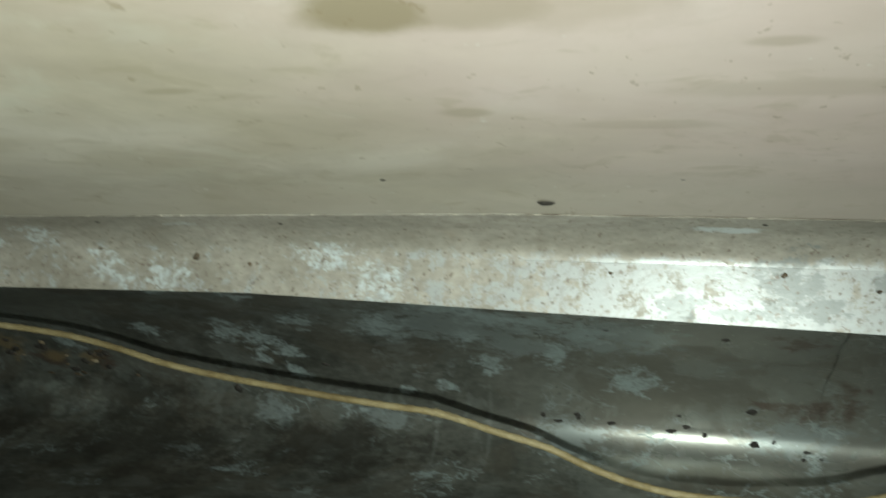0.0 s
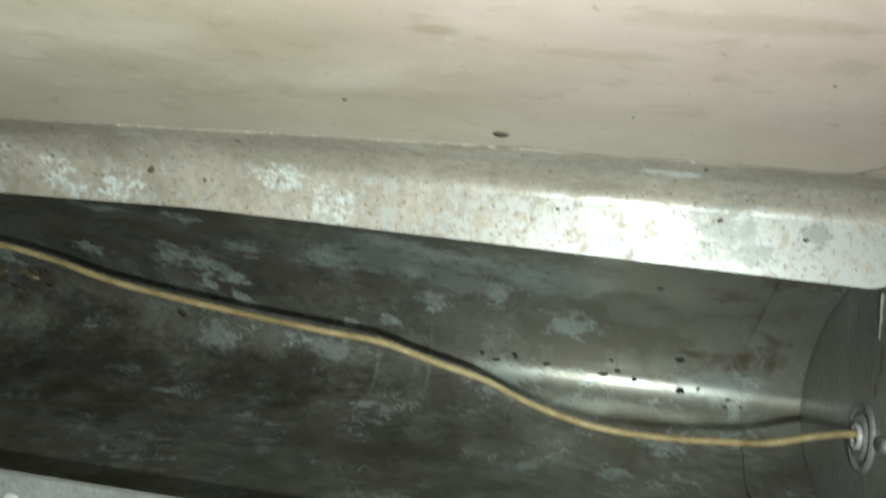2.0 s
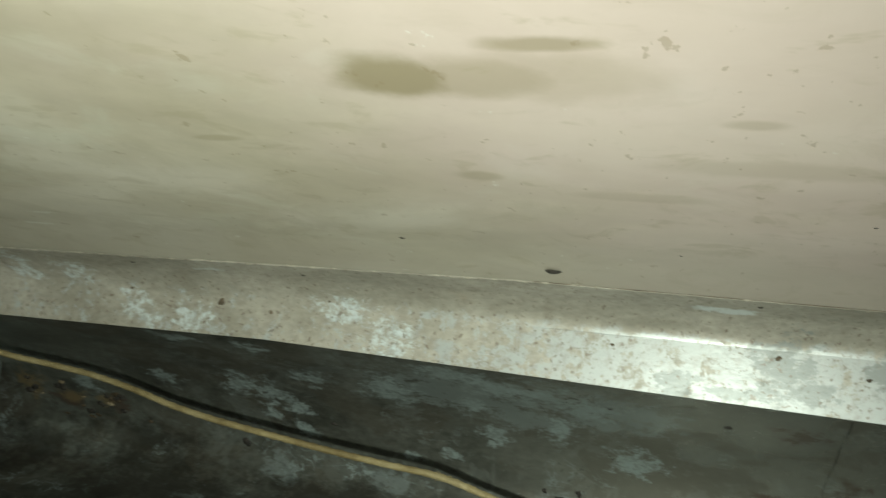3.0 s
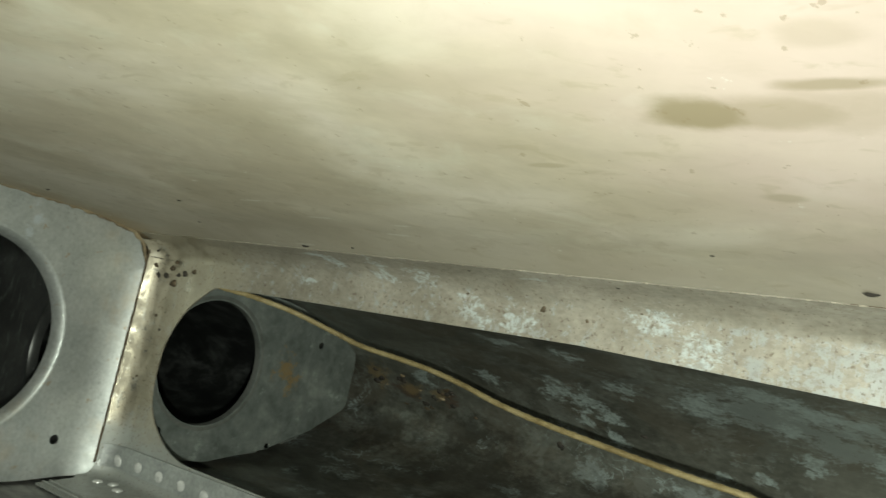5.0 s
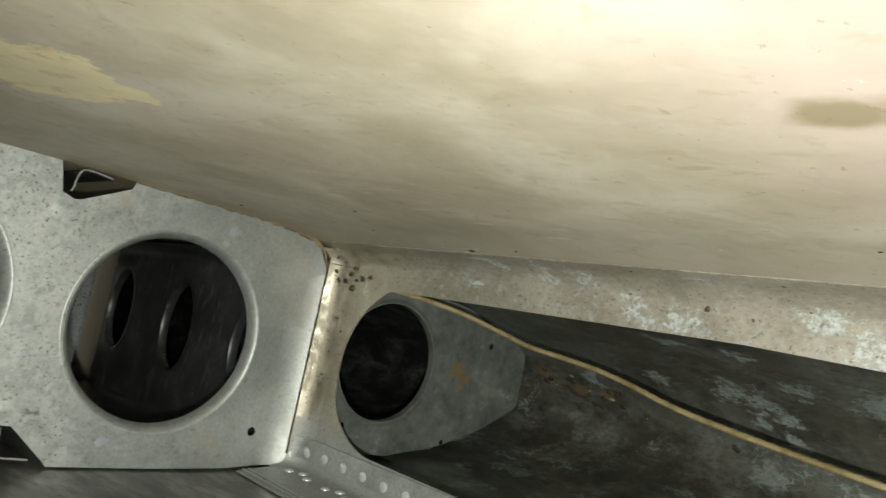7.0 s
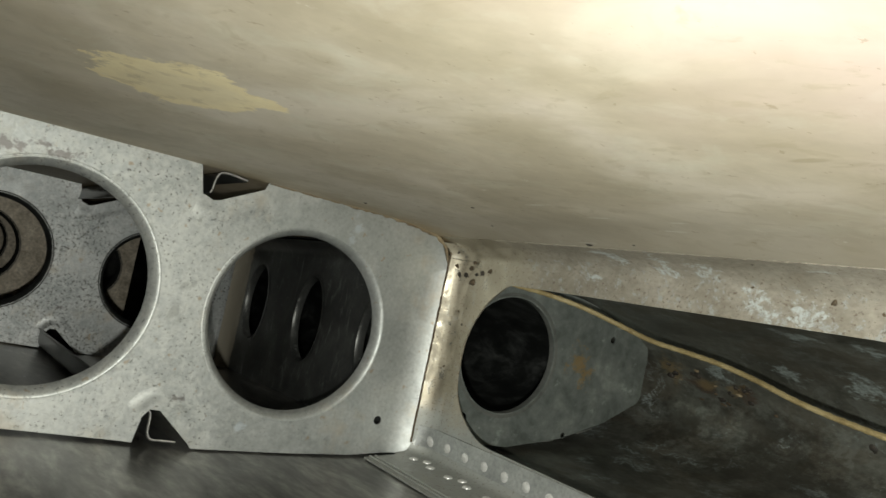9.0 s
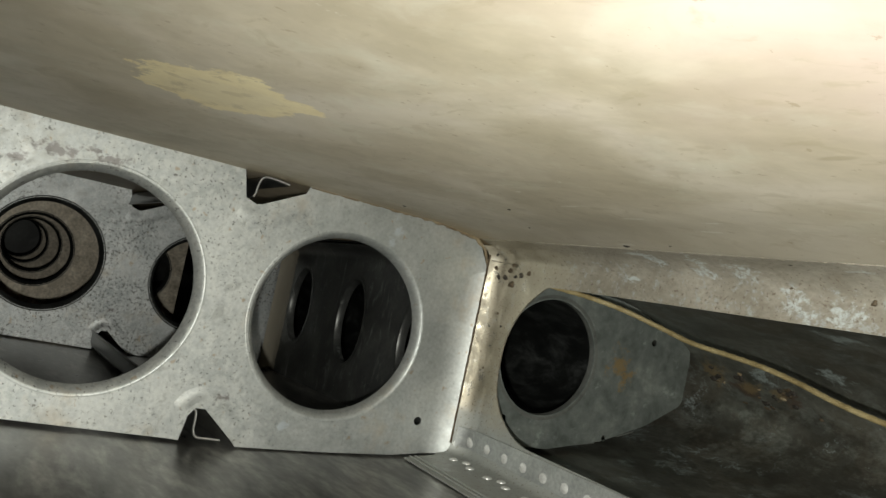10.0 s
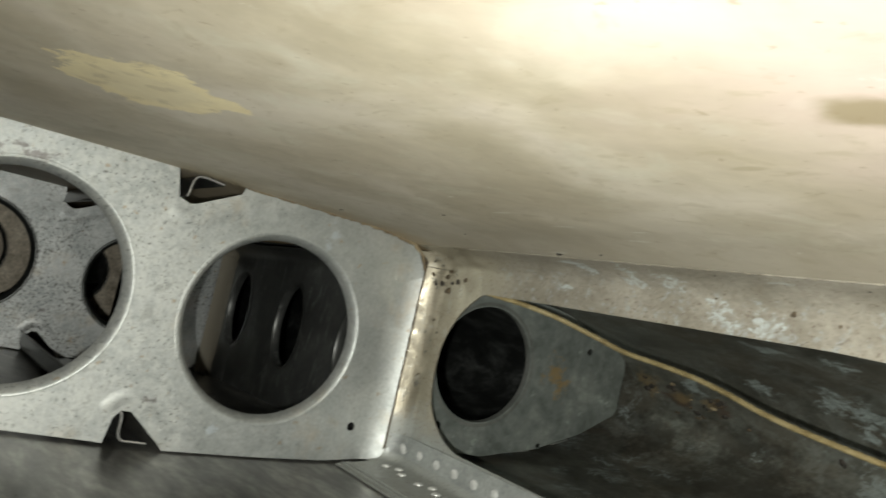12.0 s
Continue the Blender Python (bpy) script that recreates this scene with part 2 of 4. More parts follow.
    nt.links.new(mathn(nt, "SUBTRACT", mathn(nt, "SUBTRACT", 0.52, mathn(nt, "MULTIPLY", bare, 0.14)), mathn(nt, "MULTIPLY", rubbed, 0.16)), b.inputs["Roughness"])
    return m


def make_end_metal():
    """Dull dark sheet, brushed upright, with short pale scratches and red-brown blots."""
    m, nt, b, base = varied("scuffed_end_rib_metal", (0.26, 0.268, 0.248), (0.34, 0.348, 0.325), (0.44, 0.445, 0.42), 26, 0.44, 0.35, squash=(1, 1, 0.5), fine=300, bumps=0.08, grain=0.22)
    fine = step(nt, noise_node(nt, coords(nt, (1, 3.0, 0.35)), 190, 6, 0.7), 0.52, 0.66)
    c = mixc(nt, mathn(nt, "MULTIPLY", fine, 0.3), base, (0.34, 0.35, 0.33))
    nicks = mathn(nt, "MULTIPLY", step(nt, noise_node(nt, coords(nt, (1, 2.2, 0.5)), 330, 3, 0.5), 0.665, 0.70), step(nt, noise_node(nt, coords(nt), 26, 4, 0.6), 0.42, 0.56))
    c = mixc(nt, mathn(nt, "MULTIPLY", nicks, 0.75), c, (0.60, 0.62, 0.59))
    red = spots(nt, [(0.093, 0.095, 0.0025, 0.006), (0.097, 0.082, 0.002, 0.004)], 1, 2, 140, 4.0)
    c = mixc(nt, mathn(nt, "MULTIPLY", red, 0.7), c, (0.14, 0.06, 0.045))
    nt.links.new(c, b.inputs["Base Color"])
    return m


def make_bay_metal():
    """Bay shade put into a near-black base, with pale smears and scrapes, mostly upright."""
    m, nt, b, base = varied("shaded_channel_sheet", (0.03, 0.033, 0.032), (0.055, 0.058, 0.056), (0.10, 0.105, 0.10), 30, 0.34, 0.4, fine=240, bumps=0.06)
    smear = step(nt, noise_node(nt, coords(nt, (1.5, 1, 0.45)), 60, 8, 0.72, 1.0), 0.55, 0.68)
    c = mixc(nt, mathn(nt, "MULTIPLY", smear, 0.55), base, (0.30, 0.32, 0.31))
    g = nt.nodes.new("ShaderNodeSeparateXYZ")
    nt.links.new(coords(nt), g.inputs[0])
    curl = step(nt, mathn(nt, "ADD", g.outputs[0], mathn(nt, "MULTIPLY", mathn(nt, "SUBTRACT", noise_node(nt, coords(nt), 90, 6, 0.7), 0.5), 0.012)), -0.772, -0.777)
    c = mixc(nt, mathn(nt, "MULTIPLY", curl, 0.8), c, (0.42, 0.385, 0.31))
    dots = step(nt, noise_node(nt, coords(nt), 260, 4, 0.6), 0.66, 0.71)
    c = mixc(nt, mathn(nt, "MULTIPLY", dots, 0.4), c, (0.32, 0.34, 0.33))
    nt.links.new(c, b.inputs["Base Color"])
    return m


def make_top_skin():
    m, nt, b, base = varied("primed_top_skin", (0.41, 0.365, 0.27), (0.51, 0.46, 0.36), (0.61, 0.56, 0.485), 14, 0.55, 0.05, squash=(1.0, 1.05, 1), fine=90, bumps=0.02, grain=0.07, rough_n=0.58)
    p = coords(nt, (0.55, 1.3, 1))
    pale = step(nt, noise_node(nt, coords(nt, (0.95, 1.0, 1)), 15, 7, 0.6, 0.9), 0.47, 0.60)
    c = mixc(nt, mathn(nt, "MULTIPLY", pale, 0.42), base, (0.63, 0.585, 0.49))
    cloud = step(nt, noise_node(nt, coords(nt, (1.0, 1.0, 1)), 24, 7, 0.64, 0.7), 0.47, 0.60)
    c = mixc(nt, mathn(nt, "MULTIPLY", cloud, 0.30), c, (0.39, 0.345, 0.25))
    green = step(nt, noise_node(nt, coords(nt, (1.0, 1.1, 1)), 34, 6, 0.62, 0.5), 0.54, 0.66)
    c = mixc(nt, mathn(nt, "MULTIPLY", green, 0.22), c, (0.62, 0.64, 0.54))
    g = nt.nodes.new("ShaderNodeSeparateXYZ")
    nt.links.new(coords(nt), g.inputs[0])
    rosy = step(nt, mathn(nt, "ADD", g.outputs[0], mathn(nt, "MULTIPLY", mathn(nt, "SUBTRACT", noise_node(nt, coords(nt), 9, 5, 0.6), 0.5), 0.3)), -0.10, 0.10)
    c = mixc(nt, mathn(nt, "MULTIPLY", rosy, 0.7), c, (0.63, 0.505, 0.48))
    # brushed dark strokes, stronger towards the seam
    strokes = step(nt, noise_node(nt, coords(nt, (0.9, 0.9, 1)), 48, 7, 0.68, 1.4), 0.52, 0.70)
    near = step(nt, g.outputs[1], -0.20, -0.05)
    c = mixc(nt, mathn(nt, "MULTIPLY", strokes, mathn(nt, "ADD", 0.12, mathn(nt, "MULTIPLY", near, 0.22))), c, (0.34, 0.29, 0.20))
    # light falloff towards the seam, painted as a ragged darker band
    film_and_falloff = step(nt, mathn(nt, "ADD", g.outputs[1], mathn(nt, "MULTIPLY", mathn(nt, "SUBTRACT", noise_node(nt, coords(nt, (0.5, 1, 1)), 26, 6, 0.65), 0.5), 0.09)), -0.095, -0.022)
    c = mixc(nt, mathn(nt, "MULTIPLY", film_and_falloff, 0.6), c, (0.40, 0.365, 0.295))
    a = spots_soft(nt, SKIN_BRUSH)
    c = mixc(nt, mathn(nt, "MULTIPLY", a, 0.82), c, (0.25, 0.205, 0.115))
    # brown sealant stain that creeps out along the rib
    edge = step(nt, mathn(nt, "ADD", g.outputs[0], mathn(nt, "MULTIPLY", mathn(nt, "SUBTRACT", noise_node(nt, coords(nt), 60, 6, 0.7), 0.5), 0.07)), -0.355, -0.398)
    c = mixc(nt, mathn(nt, "MULTIPLY", edge, mathn(nt, "ADD", 0.3, mathn(nt, "MULTIPLY", step(nt, g.outputs[1], -0.2, -0.02), 0.5))), c, (0.36, 0.26, 0.13))
    # dried yellow adhesive smear
    scuff = spots(nt, SKIN_SCUFFS, 0, 1, 120, 3.0)
    c = mixc(nt, mathn(nt, "MULTIPLY", scuff, 0.45), c, (0.74, 0.75, 0.70))
    body = smear_mask(nt, -0.203, -0.258, 0.031, 0.029)
    c = mixc(nt, body, c, mixc(nt, noise_node(nt, coords(nt), 110, 6, 0.7), (0.66, 0.56, 0.33), (0.90, 0.82, 0.56)))
    windows = mathn(nt, "MULTIPLY", body, step(nt, noise_node(nt, coords(nt, (1.2, 0.8, 1)), 95, 4, 0.55), 0.56, 0.64))
    c = mixc(nt, mathn(nt, "MULTIPLY", windows, 0.5), c, (0.46, 0.385, 0.235))
    blot = step(nt, noise_node(nt, coords(nt, (0.8, 1.1, 1)), 75, 4, 0.6, 0.5), 0.58, 0.68)
    c = mixc(nt, mathn(nt, "MULTIPLY", blot, 0.32), c, (0.33, 0.28, 0.18))
    spk = step(nt, noise_node(nt, coords(nt, (1.2, 0.7, 1)), 240, 3, 0.6), 0.67, 0.71)
    c = mixc(nt, mathn(nt, "MULTIPLY", spk, 0.45), c, (0.25, 0.19, 0.11))
    chips = step(nt, noise_node(nt, coords(nt, (1, 0.7, 1)), 130, 4, 0.7), 0.68, 0.73)
    c = mixc(nt, mathn(nt, "MULTIPLY", chips, 0.40), c, (0.74, 0.76, 0.72))
    nt.links.new(c, b.inputs["Base Color"])
    return m


def smear_mask(nt, x, y, rx, ry):
    p = coords(nt)
    sep = nt.nodes.new("ShaderNodeSeparateXYZ")
    nt.links.new(p, sep.inputs[0])
    wob = mathn(nt, "ADD", mathn(nt, "MULTIPLY", mathn(nt, "SUBTRACT", noise_node(nt, p, 45, 3, 0.5), 0.5), 1.1), mathn(nt, "MULTIPLY", mathn(nt, "SUBTRACT", noise_node(nt, p, 230, 5, 0.7), 0.5), 0.5))
    dx = mathn(nt, "DIVIDE", mathn(nt, "SUBTRACT", sep.outputs[0], x), rx)
    dy = mathn(nt, "DIVIDE", mathn(nt, "SUBTRACT", sep.outputs[1], y), ry)
    d = mathn(nt, "ADD", mathn(nt, "SQRT", mathn(nt, "ADD", mathn(nt, "MULTIPLY", dx, dx), mathn(nt, "MULTIPLY", dy, dy))), wob)
    # stronger towards its rim, thin in the middle
    rim = mathn(nt, "ADD", 0.78, mathn(nt, "MULTIPLY", step(nt, d, 0.45, 0.85), 0.22))
    return mathn(nt, "MULTIPLY", step(nt, d, 1.02, 0.95), rim)


def spots_soft(nt, centres):
    """Soft brushed stains on the top skin: x, y, half widths, mirrored tails fading along x."""
    p = coords(nt)
    sep = nt.nodes.new("ShaderNodeSeparateXYZ")
    nt.links.new(p, sep.inputs[0])
    wob = mathn(nt, "MULTIPLY", mathn(nt, "SUBTRACT", noise_node(nt, p, 40, 5, 0.6), 0.5), 1.3)
    out = None
    for x, y, rx, ry, k in centres:
        dx = mathn(nt, "DIVIDE", mathn(nt, "SUBTRACT", sep.outputs[0], x), rx)
        dy = mathn(nt, "DIVIDE", mathn(nt, "SUBTRACT", sep.outputs[1], y), ry)
        d = mathn(nt, "SQRT", mathn(nt, "ADD", mathn(nt, "MULTIPLY", dx, dx), mathn(nt, "MULTIPLY", dy, dy)))
        v = mathn(nt, "MULTIPLY", step(nt, mathn(nt, "ADD", d, wob), 1.05, 0.45), k)
        out = v if out is None else mathn(nt, "MAXIMUM", out, v)
    return out


# pale corrosion patches on the nose skin: x, z, half widths
EDGE_PATCHES = [(-0.205, 0.108, 0.011, 0.007), (-0.188, 0.104, 0.011, 0.006), (-0.172, 0.097, 0.008, 0.005), (-0.190, 0.091, 0.006, 0.003), (-0.168, 0.084, 0.007, 0.004), (-0.153, 0.1155, 0.009, 0.004),
                (-0.104, 0.1150, 0.014, 0.0065), (-0.066, 0.1265, 0.022, 0.0025), (-0.036, 0.1220, 0.018, 0.0035), (-0.054, 0.112, 0.008, 0.003), (-0.047, 0.096, 0.009, 0.004), (-0.073, 0.081, 0.006, 0.003),
                (-0.097, 0.077, 0.007, 0.002), (-0.014, 0.120, 0.020, 0.004), (-0.008, 0.104, 0.010, 0.006), (0.034, 0.0915, 0.012, 0.007), (0.008, 0.1165, 0.012, 0.004), (-0.262, 0.105, 0.010, 0.003),
                (-0.177, 0.1272, 0.010, 0.002), (-0.224, 0.1285, 0.012, 0.002), (-0.330, 0.094, 0.009, 0.005)]
# the same on its lower half
EDGE_LOW_PATCHES = [(-0.238, 0.0327, 0.012, 0.002), (-0.198, 0.0256, 0.011, 0.0016), (-0.142, 0.0207, 0.008, 0.0012), (-0.079, 0.031, 0.007, 0.0015),
                (0.019, 0.0172, 0.009, 0.0012), (0.063, 0.0192, 0.010, 0.0015), (0.087, 0.0315, 0.012, 0.004)]
EDGE_FILMS = [(-0.185, 0.057, 0.012, 0.008), (-0.03, 0.108, 0.02, 0.006), (-0.06, 0.117, 0.05, 0.008), (0.02, 0.115, 0.03, 0.008), (-0.11, 0.060, 0.02, 0.006), (0.12, 0.066, 0.025, 0.010), (0.0, 0.055, 0.02, 0.010)]
EDGE_RUST = [(0.130, 0.080, 0.018, 0.007), (0.105, 0.082, 0.010, 0.003), (0.146, 0.084, 0.008, 0.009), (-0.355, 0.082, 0.018, 0.005), (-0.305, 0.082, 0.012, 0.004), (0.115, 0.117, 0.012, 0.003)]
# pale patches on the channel's lip: x, z, half widths
LIP_PATCHES = [(-0.158, 0.136, 0.006, 0.005), (-0.149, 0.1305, 0.004, 0.0025), (-0.133, 0.133, 0.008, 0.005), (-0.050, 0.133, 0.009, 0.0055), (-0.068, 0.1415, 0.010, 0.004),
               (-0.209, 0.145, 0.005, 0.004), (-0.185, 0.146, 0.007, 0.003), (-0.240, 0.147, 0.006, 0.002), (-0.262, 0.136, 0.005, 0.002)]
SKIN_BRUSH = [(0.0040, -0.1740, 0.0120, 0.0105, 1.0), (0.018, -0.1750, 0.018, 0.010, 0.60), (0.029, -0.1866, 0.012, 0.0038, 0.75), (0.032, -0.176, 0.022, 0.013, 0.36), (0.007, -0.1226, 0.006, 0.004, 0.5),
              (-0.0445, -0.1440, 0.007, 0.0022, 0.45), (0.030, -0.204, 0.008, 0.006, 0.3), (0.07, -0.135, 0.03, 0.006, 0.28), (0.04, -0.112, 0.02, 0.004, 0.28), (0.06, -0.158, 0.008, 0.003, 0.4)]
# pale scuffs on the top skin near the seam
SKIN_SCUFFS = [(-0.2438, -0.0278, 0.006, 0.0014), (-0.206, -0.0968, 0.008, 0.0012), (-0.2124, -0.1222, 0.003, 0.0012), (-0.165, -0.0544, 0.008, 0.0015), (-0.150, -0.070, 0.006, 0.0012), (-0.19, -0.075, 0.008, 0.0012)]

# grey blotches on the rib: y, z, half widths
RIB_BLOTS = [(-0.285, 0.138, 0.010, 0.004), (-0.258, 0.139, 0.008, 0.003), (-0.305, 0.13, 0.006, 0.003), (-0.17, 0.018, 0.004, 0.002), (-0.272, 0.142, 0.006, 0.002)]

rib_metal = make_rib_metal()
oily_rib_metal = make_rib_metal("oily_pitted_rib", ((0.32, 0.345, 0.35), (0.43, 0.455, 0.46), (0.56, 0.58, 0.58)), (0.80, 0.82, 0.81), 0.54, 360, 0.75, 0.98)
end_metal = make_end_metal()
edge_metal = make_edge_skin()
channel_metal = make_channel_metal()
skin_paint = make_top_skin()
tan_metal = varied("tan_tarnished_rib", (0.34, 0.30, 0.23), (0.52, 0.46, 0.37), (0.70, 0.64, 0.53), 60, 0.42, 0.3, fine=260, bumps=0.15, grain=0.3)[0]
floor_metal = varied("dark_floor_sheet", (0.05, 0.05, 0.046), (0.15, 0.15, 0.14), (0.34, 0.34, 0.32), 36, 0.3, 0.55, squash=(0.5, 1.5, 1), fine=140, bumps=0.12, grain=0.35)[0]
nose_metal = varied("dull_nose_rib_metal", (0.16, 0.17, 0.16), (0.22, 0.235, 0.22), (0.29, 0.30, 0.28), 30, 0.42, 0.5, fine=200, bumps=0.08)[0]
# near-black base that paints in the shade of the bays past the rib
shaded_metal = varied("shaded_bay_sheet", (0.025, 0.027, 0.026), (0.045, 0.048, 0.046), (0.085, 0.09, 0.088), 25, 0.35, 0.4, fine=200, bumps=0.06)[0]
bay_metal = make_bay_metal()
# shade behind the nose rib's hole, put into a near-black base
shaded_nose_metal = varied("shaded_nose_sheet", (0.016, 0.018, 0.018), (0.032, 0.035, 0.034), (0.13, 0.14, 0.137), 40, 0.38, 0.35, squash=(0.6, 1, 1), fine=220, bumps=0.06, grain=0.2, rough_n=0.7)[0]
cut_edge = varied("bright_cut_edge", (0.5, 0.5, 0.48), (0.6, 0.6, 0.58), (0.7, 0.7, 0.68), 80, 0.35, 0.6, fine=500)[0]
bright_metal = varied("bright_hardware", (0.58, 0.59, 0.58), (0.68, 0.69, 0.68), (0.78, 0.79, 0.78), 200, 0.36, 0.35, fine=900)[0]
strip_metal = varied("dull_strip_metal", (0.27, 0.285, 0.28), (0.36, 0.38, 0.375), (0.46, 0.48, 0.47), 40, 0.42, 0.45, fine=420, bumps=0.1, grain=0.2)[0]
sealant = varied("brown_sealant", (0.11, 0.078, 0.045), (0.21, 0.16, 0.095), (0.33, 0.265, 0.165), 90, 0.6, 0.0, fine=500, bumps=0.4)[0]
orange_paint = varied("orange_primer", (0.36, 0.17, 0.08), (0.48, 0.25, 0.13), (0.55, 0.34, 0.2), 120, 0.5, 0.0, fine=500)[0]
dirt = varied("dark_dirt", (0.02, 0.018, 0.014), (0.035, 0.03, 0.024), (0.06, 0.05, 0.04), 300, 0.7, 0.0)[0]
brown_dirt = varied("brown_dirt", (0.04, 0.028, 0.016), (0.075, 0.055, 0.032), (0.13, 0.095, 0.06), 300, 0.7, 0.0)[0]
crust = varied("tan_crust", (0.16, 0.12, 0.07), (0.26, 0.20, 0.12), (0.38, 0.31, 0.2), 240, 0.7, 0.0)[0]
cord_mat = varied("golden_cord", (0.20, 0.15, 0.065), (0.34, 0.27, 0.13), (0.46, 0.385, 0.215), 60, 0.6, 0.0, fine=900, bumps=0.3)[0]


# ---------------- helpers ----------------
def finish(bm, name, mat, smooth=True):
    bmesh.ops.recalc_face_normals(bm, faces=bm.faces[:])
    me = bpy.data.meshes.new(name)
    bm.to_mesh(me)
    bm.free()
    me.materials.append(mat)
    if smooth:
        me.polygons.foreach_set("use_smooth", [True] * len(me.polygons))
        me.set_sharp_from_angle(angle=radians(40))
    return me


def part(name, bm, mat, parent, label="", smooth=True):
    ob = new(name, finish(bm, name, mat, smooth))
    ob.parent = parent
    if label:
        tagged(ob, label)
    return ob


def thing(name, label, category, group="", kind="", at=(0, 0, 0)):
    ob = new(name)
    ob.empty_display_size = 0.01
    ob.location = at
    return tagged(ob, label, category, group, kind)


def solid(name, bm, mat, label, category, group="", kind="", smooth=True):
    return tagged(new(name, finish(bm, name, mat, smooth)), label, category, group, kind)


def lerp(table, v):
    return float(np.interp(v, [a for a, _ in table], [b for _, b in table]))


def sheet(bm, fn, us, vs, thick, open_start=False):
    """A sheet with thickness: fn(u, v) gives a place; it is thickened along its own normals."""
    g = [[Vector(fn(u, v)) for v in vs] for u in us]
    nu, nv = len(us), len(vs)
    front, back = [], []
    for i in range(nu):
        fr, br = [], []
        for j in range(nv):
            du = g[min(i + 1, nu - 1)][j] - g[max(i - 1, 0)][j]
            dv = g[i][min(j + 1, nv - 1)] - g[i][max(j - 1, 0)]
            n = du.cross(dv).normalized()
            fr.append(bm.verts.new(g[i][j]))
            br.append(bm.verts.new(g[i][j] + n * thick))
        front.append(fr)
        back.append(br)
    for i in range(nu - 1):
        for j in range(nv - 1):
            bm.faces.new((front[i][j], front[i + 1][j], front[i + 1][j + 1], front[i][j + 1]))
            bm.faces.new((back[i][j], back[i][j + 1], back[i + 1][j + 1], back[i + 1][j]))
    for i in range(nu - 1):
        for j in ((nv - 1,) if open_start else (0, nv - 1)):
            bm.faces.new((front[i][j], front[i + 1][j], back[i + 1][j], back[i][j]))
    for j in range(nv - 1):
        for i in (0, nu - 1):
            bm.faces.new((front[i][j], front[i][j + 1], back[i][j + 1], back[i][j]))
    return bm


def flat_plate(outline, holes, thick, place, cuts=()):
    """A plate cut from a flat outline with holes, as a bmesh; place(a, b, c) lays it into the world."""
    cu = bpy.data.curves.new("cut", "CURVE")
    cu.dimensions, cu.fill_mode, cu.extrude = "2D", "BOTH", thick / 2
    for loop in [outline] + holes:
        s = cu.splines.new("POLY")
        s.points.add(len(loop) - 1)
        for q, (a, b) in zip(s.points, loop):
            q.co = (a * 100, b * 100, 0, 1)
        s.use_cyclic_u = True
    cu.extrude = thick * 50
    ob = bpy.data.objects.new("cut", cu)
    scene.collection.objects.link(ob)
    me = bpy.data.meshes.new_from_object(ob.evaluated_get(bpy.context.evaluated_depsgraph_get()))
    bm = bmesh.new()
    bm.from_mesh(me)
    bmesh.ops.remove_doubles(bm, verts=bm.verts[:], dist=1e-4)
    for a in cuts:
        bmesh.ops.bisect_plane(bm, geom=bm.verts[:] + bm.edges[:] + bm.faces[:], plane_co=(a * 100, 0, 0), plane_no=(1, 0, 0))
    for v in bm.verts:
        v.co = Vector(place(v.co.x / 100, v.co.y / 100, v.co.z / 100))
    bpy.data.objects.remove(ob)
    bpy.data.curves.remove(cu)
    bpy.data.meshes.remove(me)
    return bm


def ellipse(ca, cb, ra, rb, n=72, tilt=0.0):
    c, s = math.cos(tilt), math.sin(tilt)
    return [(ca + ra * math.cos(k) * c - rb * math.sin(k) * s, cb + ra * math.cos(k) * s + rb * math.sin(k) * c) for k in (2 * math.pi * i / n for i in range(n))]


def rounded(points, radius, n=6):
    """A closed outline with its corners rounded; radius is one number or one a corner."""
    out = []
    for i, p in enumerate(points):
        p, a, b = Vector(p), Vector(points[i - 1]), Vector(points[(i + 1) % len(points)])
        r = radius[i] if isinstance(radius, (list, tuple)) else radius
        if r <= 0:
            out.append(tuple(p))
            continue
        u, w = (a - p), (b - p)
        r = min(r, u.length * 0.48, w.length * 0.48)
        p0, p2 = p + u.normalized() * r, p + w.normalized() * r
        for k in range(n + 1):
            t = k / n
            out.append(tuple(p0 * (1 - t) ** 2 + p * 2 * t * (1 - t) + p2 * t * t))
    return out


def tube(bm, pts, radius, sides=8, closed=False):
    """A round bead along points; radius is a number or a function of the index."""
    rings = []
    up = Vector((0, 0, 1))
    for i, p in enumerate(pts):
        a = Vector(pts[i - 1] if (i or closed) else pts[0])
        b = Vector(pts[(i + 1) % len(pts)] if (closed or i < len(pts) - 1) else pts[-1])
        d = (b - a).normalized()
        s = d.cross(up if abs(d.z) < 0.95 else Vector((1, 0, 0))).normalized()
        w = s.cross(d)
        r = radius(i) if callable(radius) else radius
        rings.append([bm.verts.new(Vector(p) + (s * math.cos(k) + w * math.sin(k)) * r) for k in (2 * math.pi * j / sides for j in range(sides))])
    m = len(rings) if closed else len(rings) - 1
    for i in range(m):
        r0, r1 = rings[i], rings[(i + 1) % len(rings)]
        for j in range(sides):
            bm.faces.new((r0[j], r0[(j + 1) % sides], r1[(j + 1) % sides], r1[j]))
    if not closed:
        bm.faces.new(rings[0][::-1])
        bm.faces.new(rings[-1])
    return bm


def lathe(bm, prof, m, n=24):
    """A turned solid: prof is rows of radius and height along z, laid by the matrix m."""
    rings = [[bm.verts.new(m @ Vector((r * math.cos(k), r * math.sin(k), h))) for k in (2 * math.pi * i / n for i in range(n))] for r, h in prof]
    for a, b in zip(rings, rings[1:]):
        for i in range(n):
            bm.faces.new((a[i], a[(i + 1) % n], b[(i + 1) % n], b[i]))
    bm.faces.new(rings[0][::-1])
    bm.faces.new(rings[-1])
    return bm


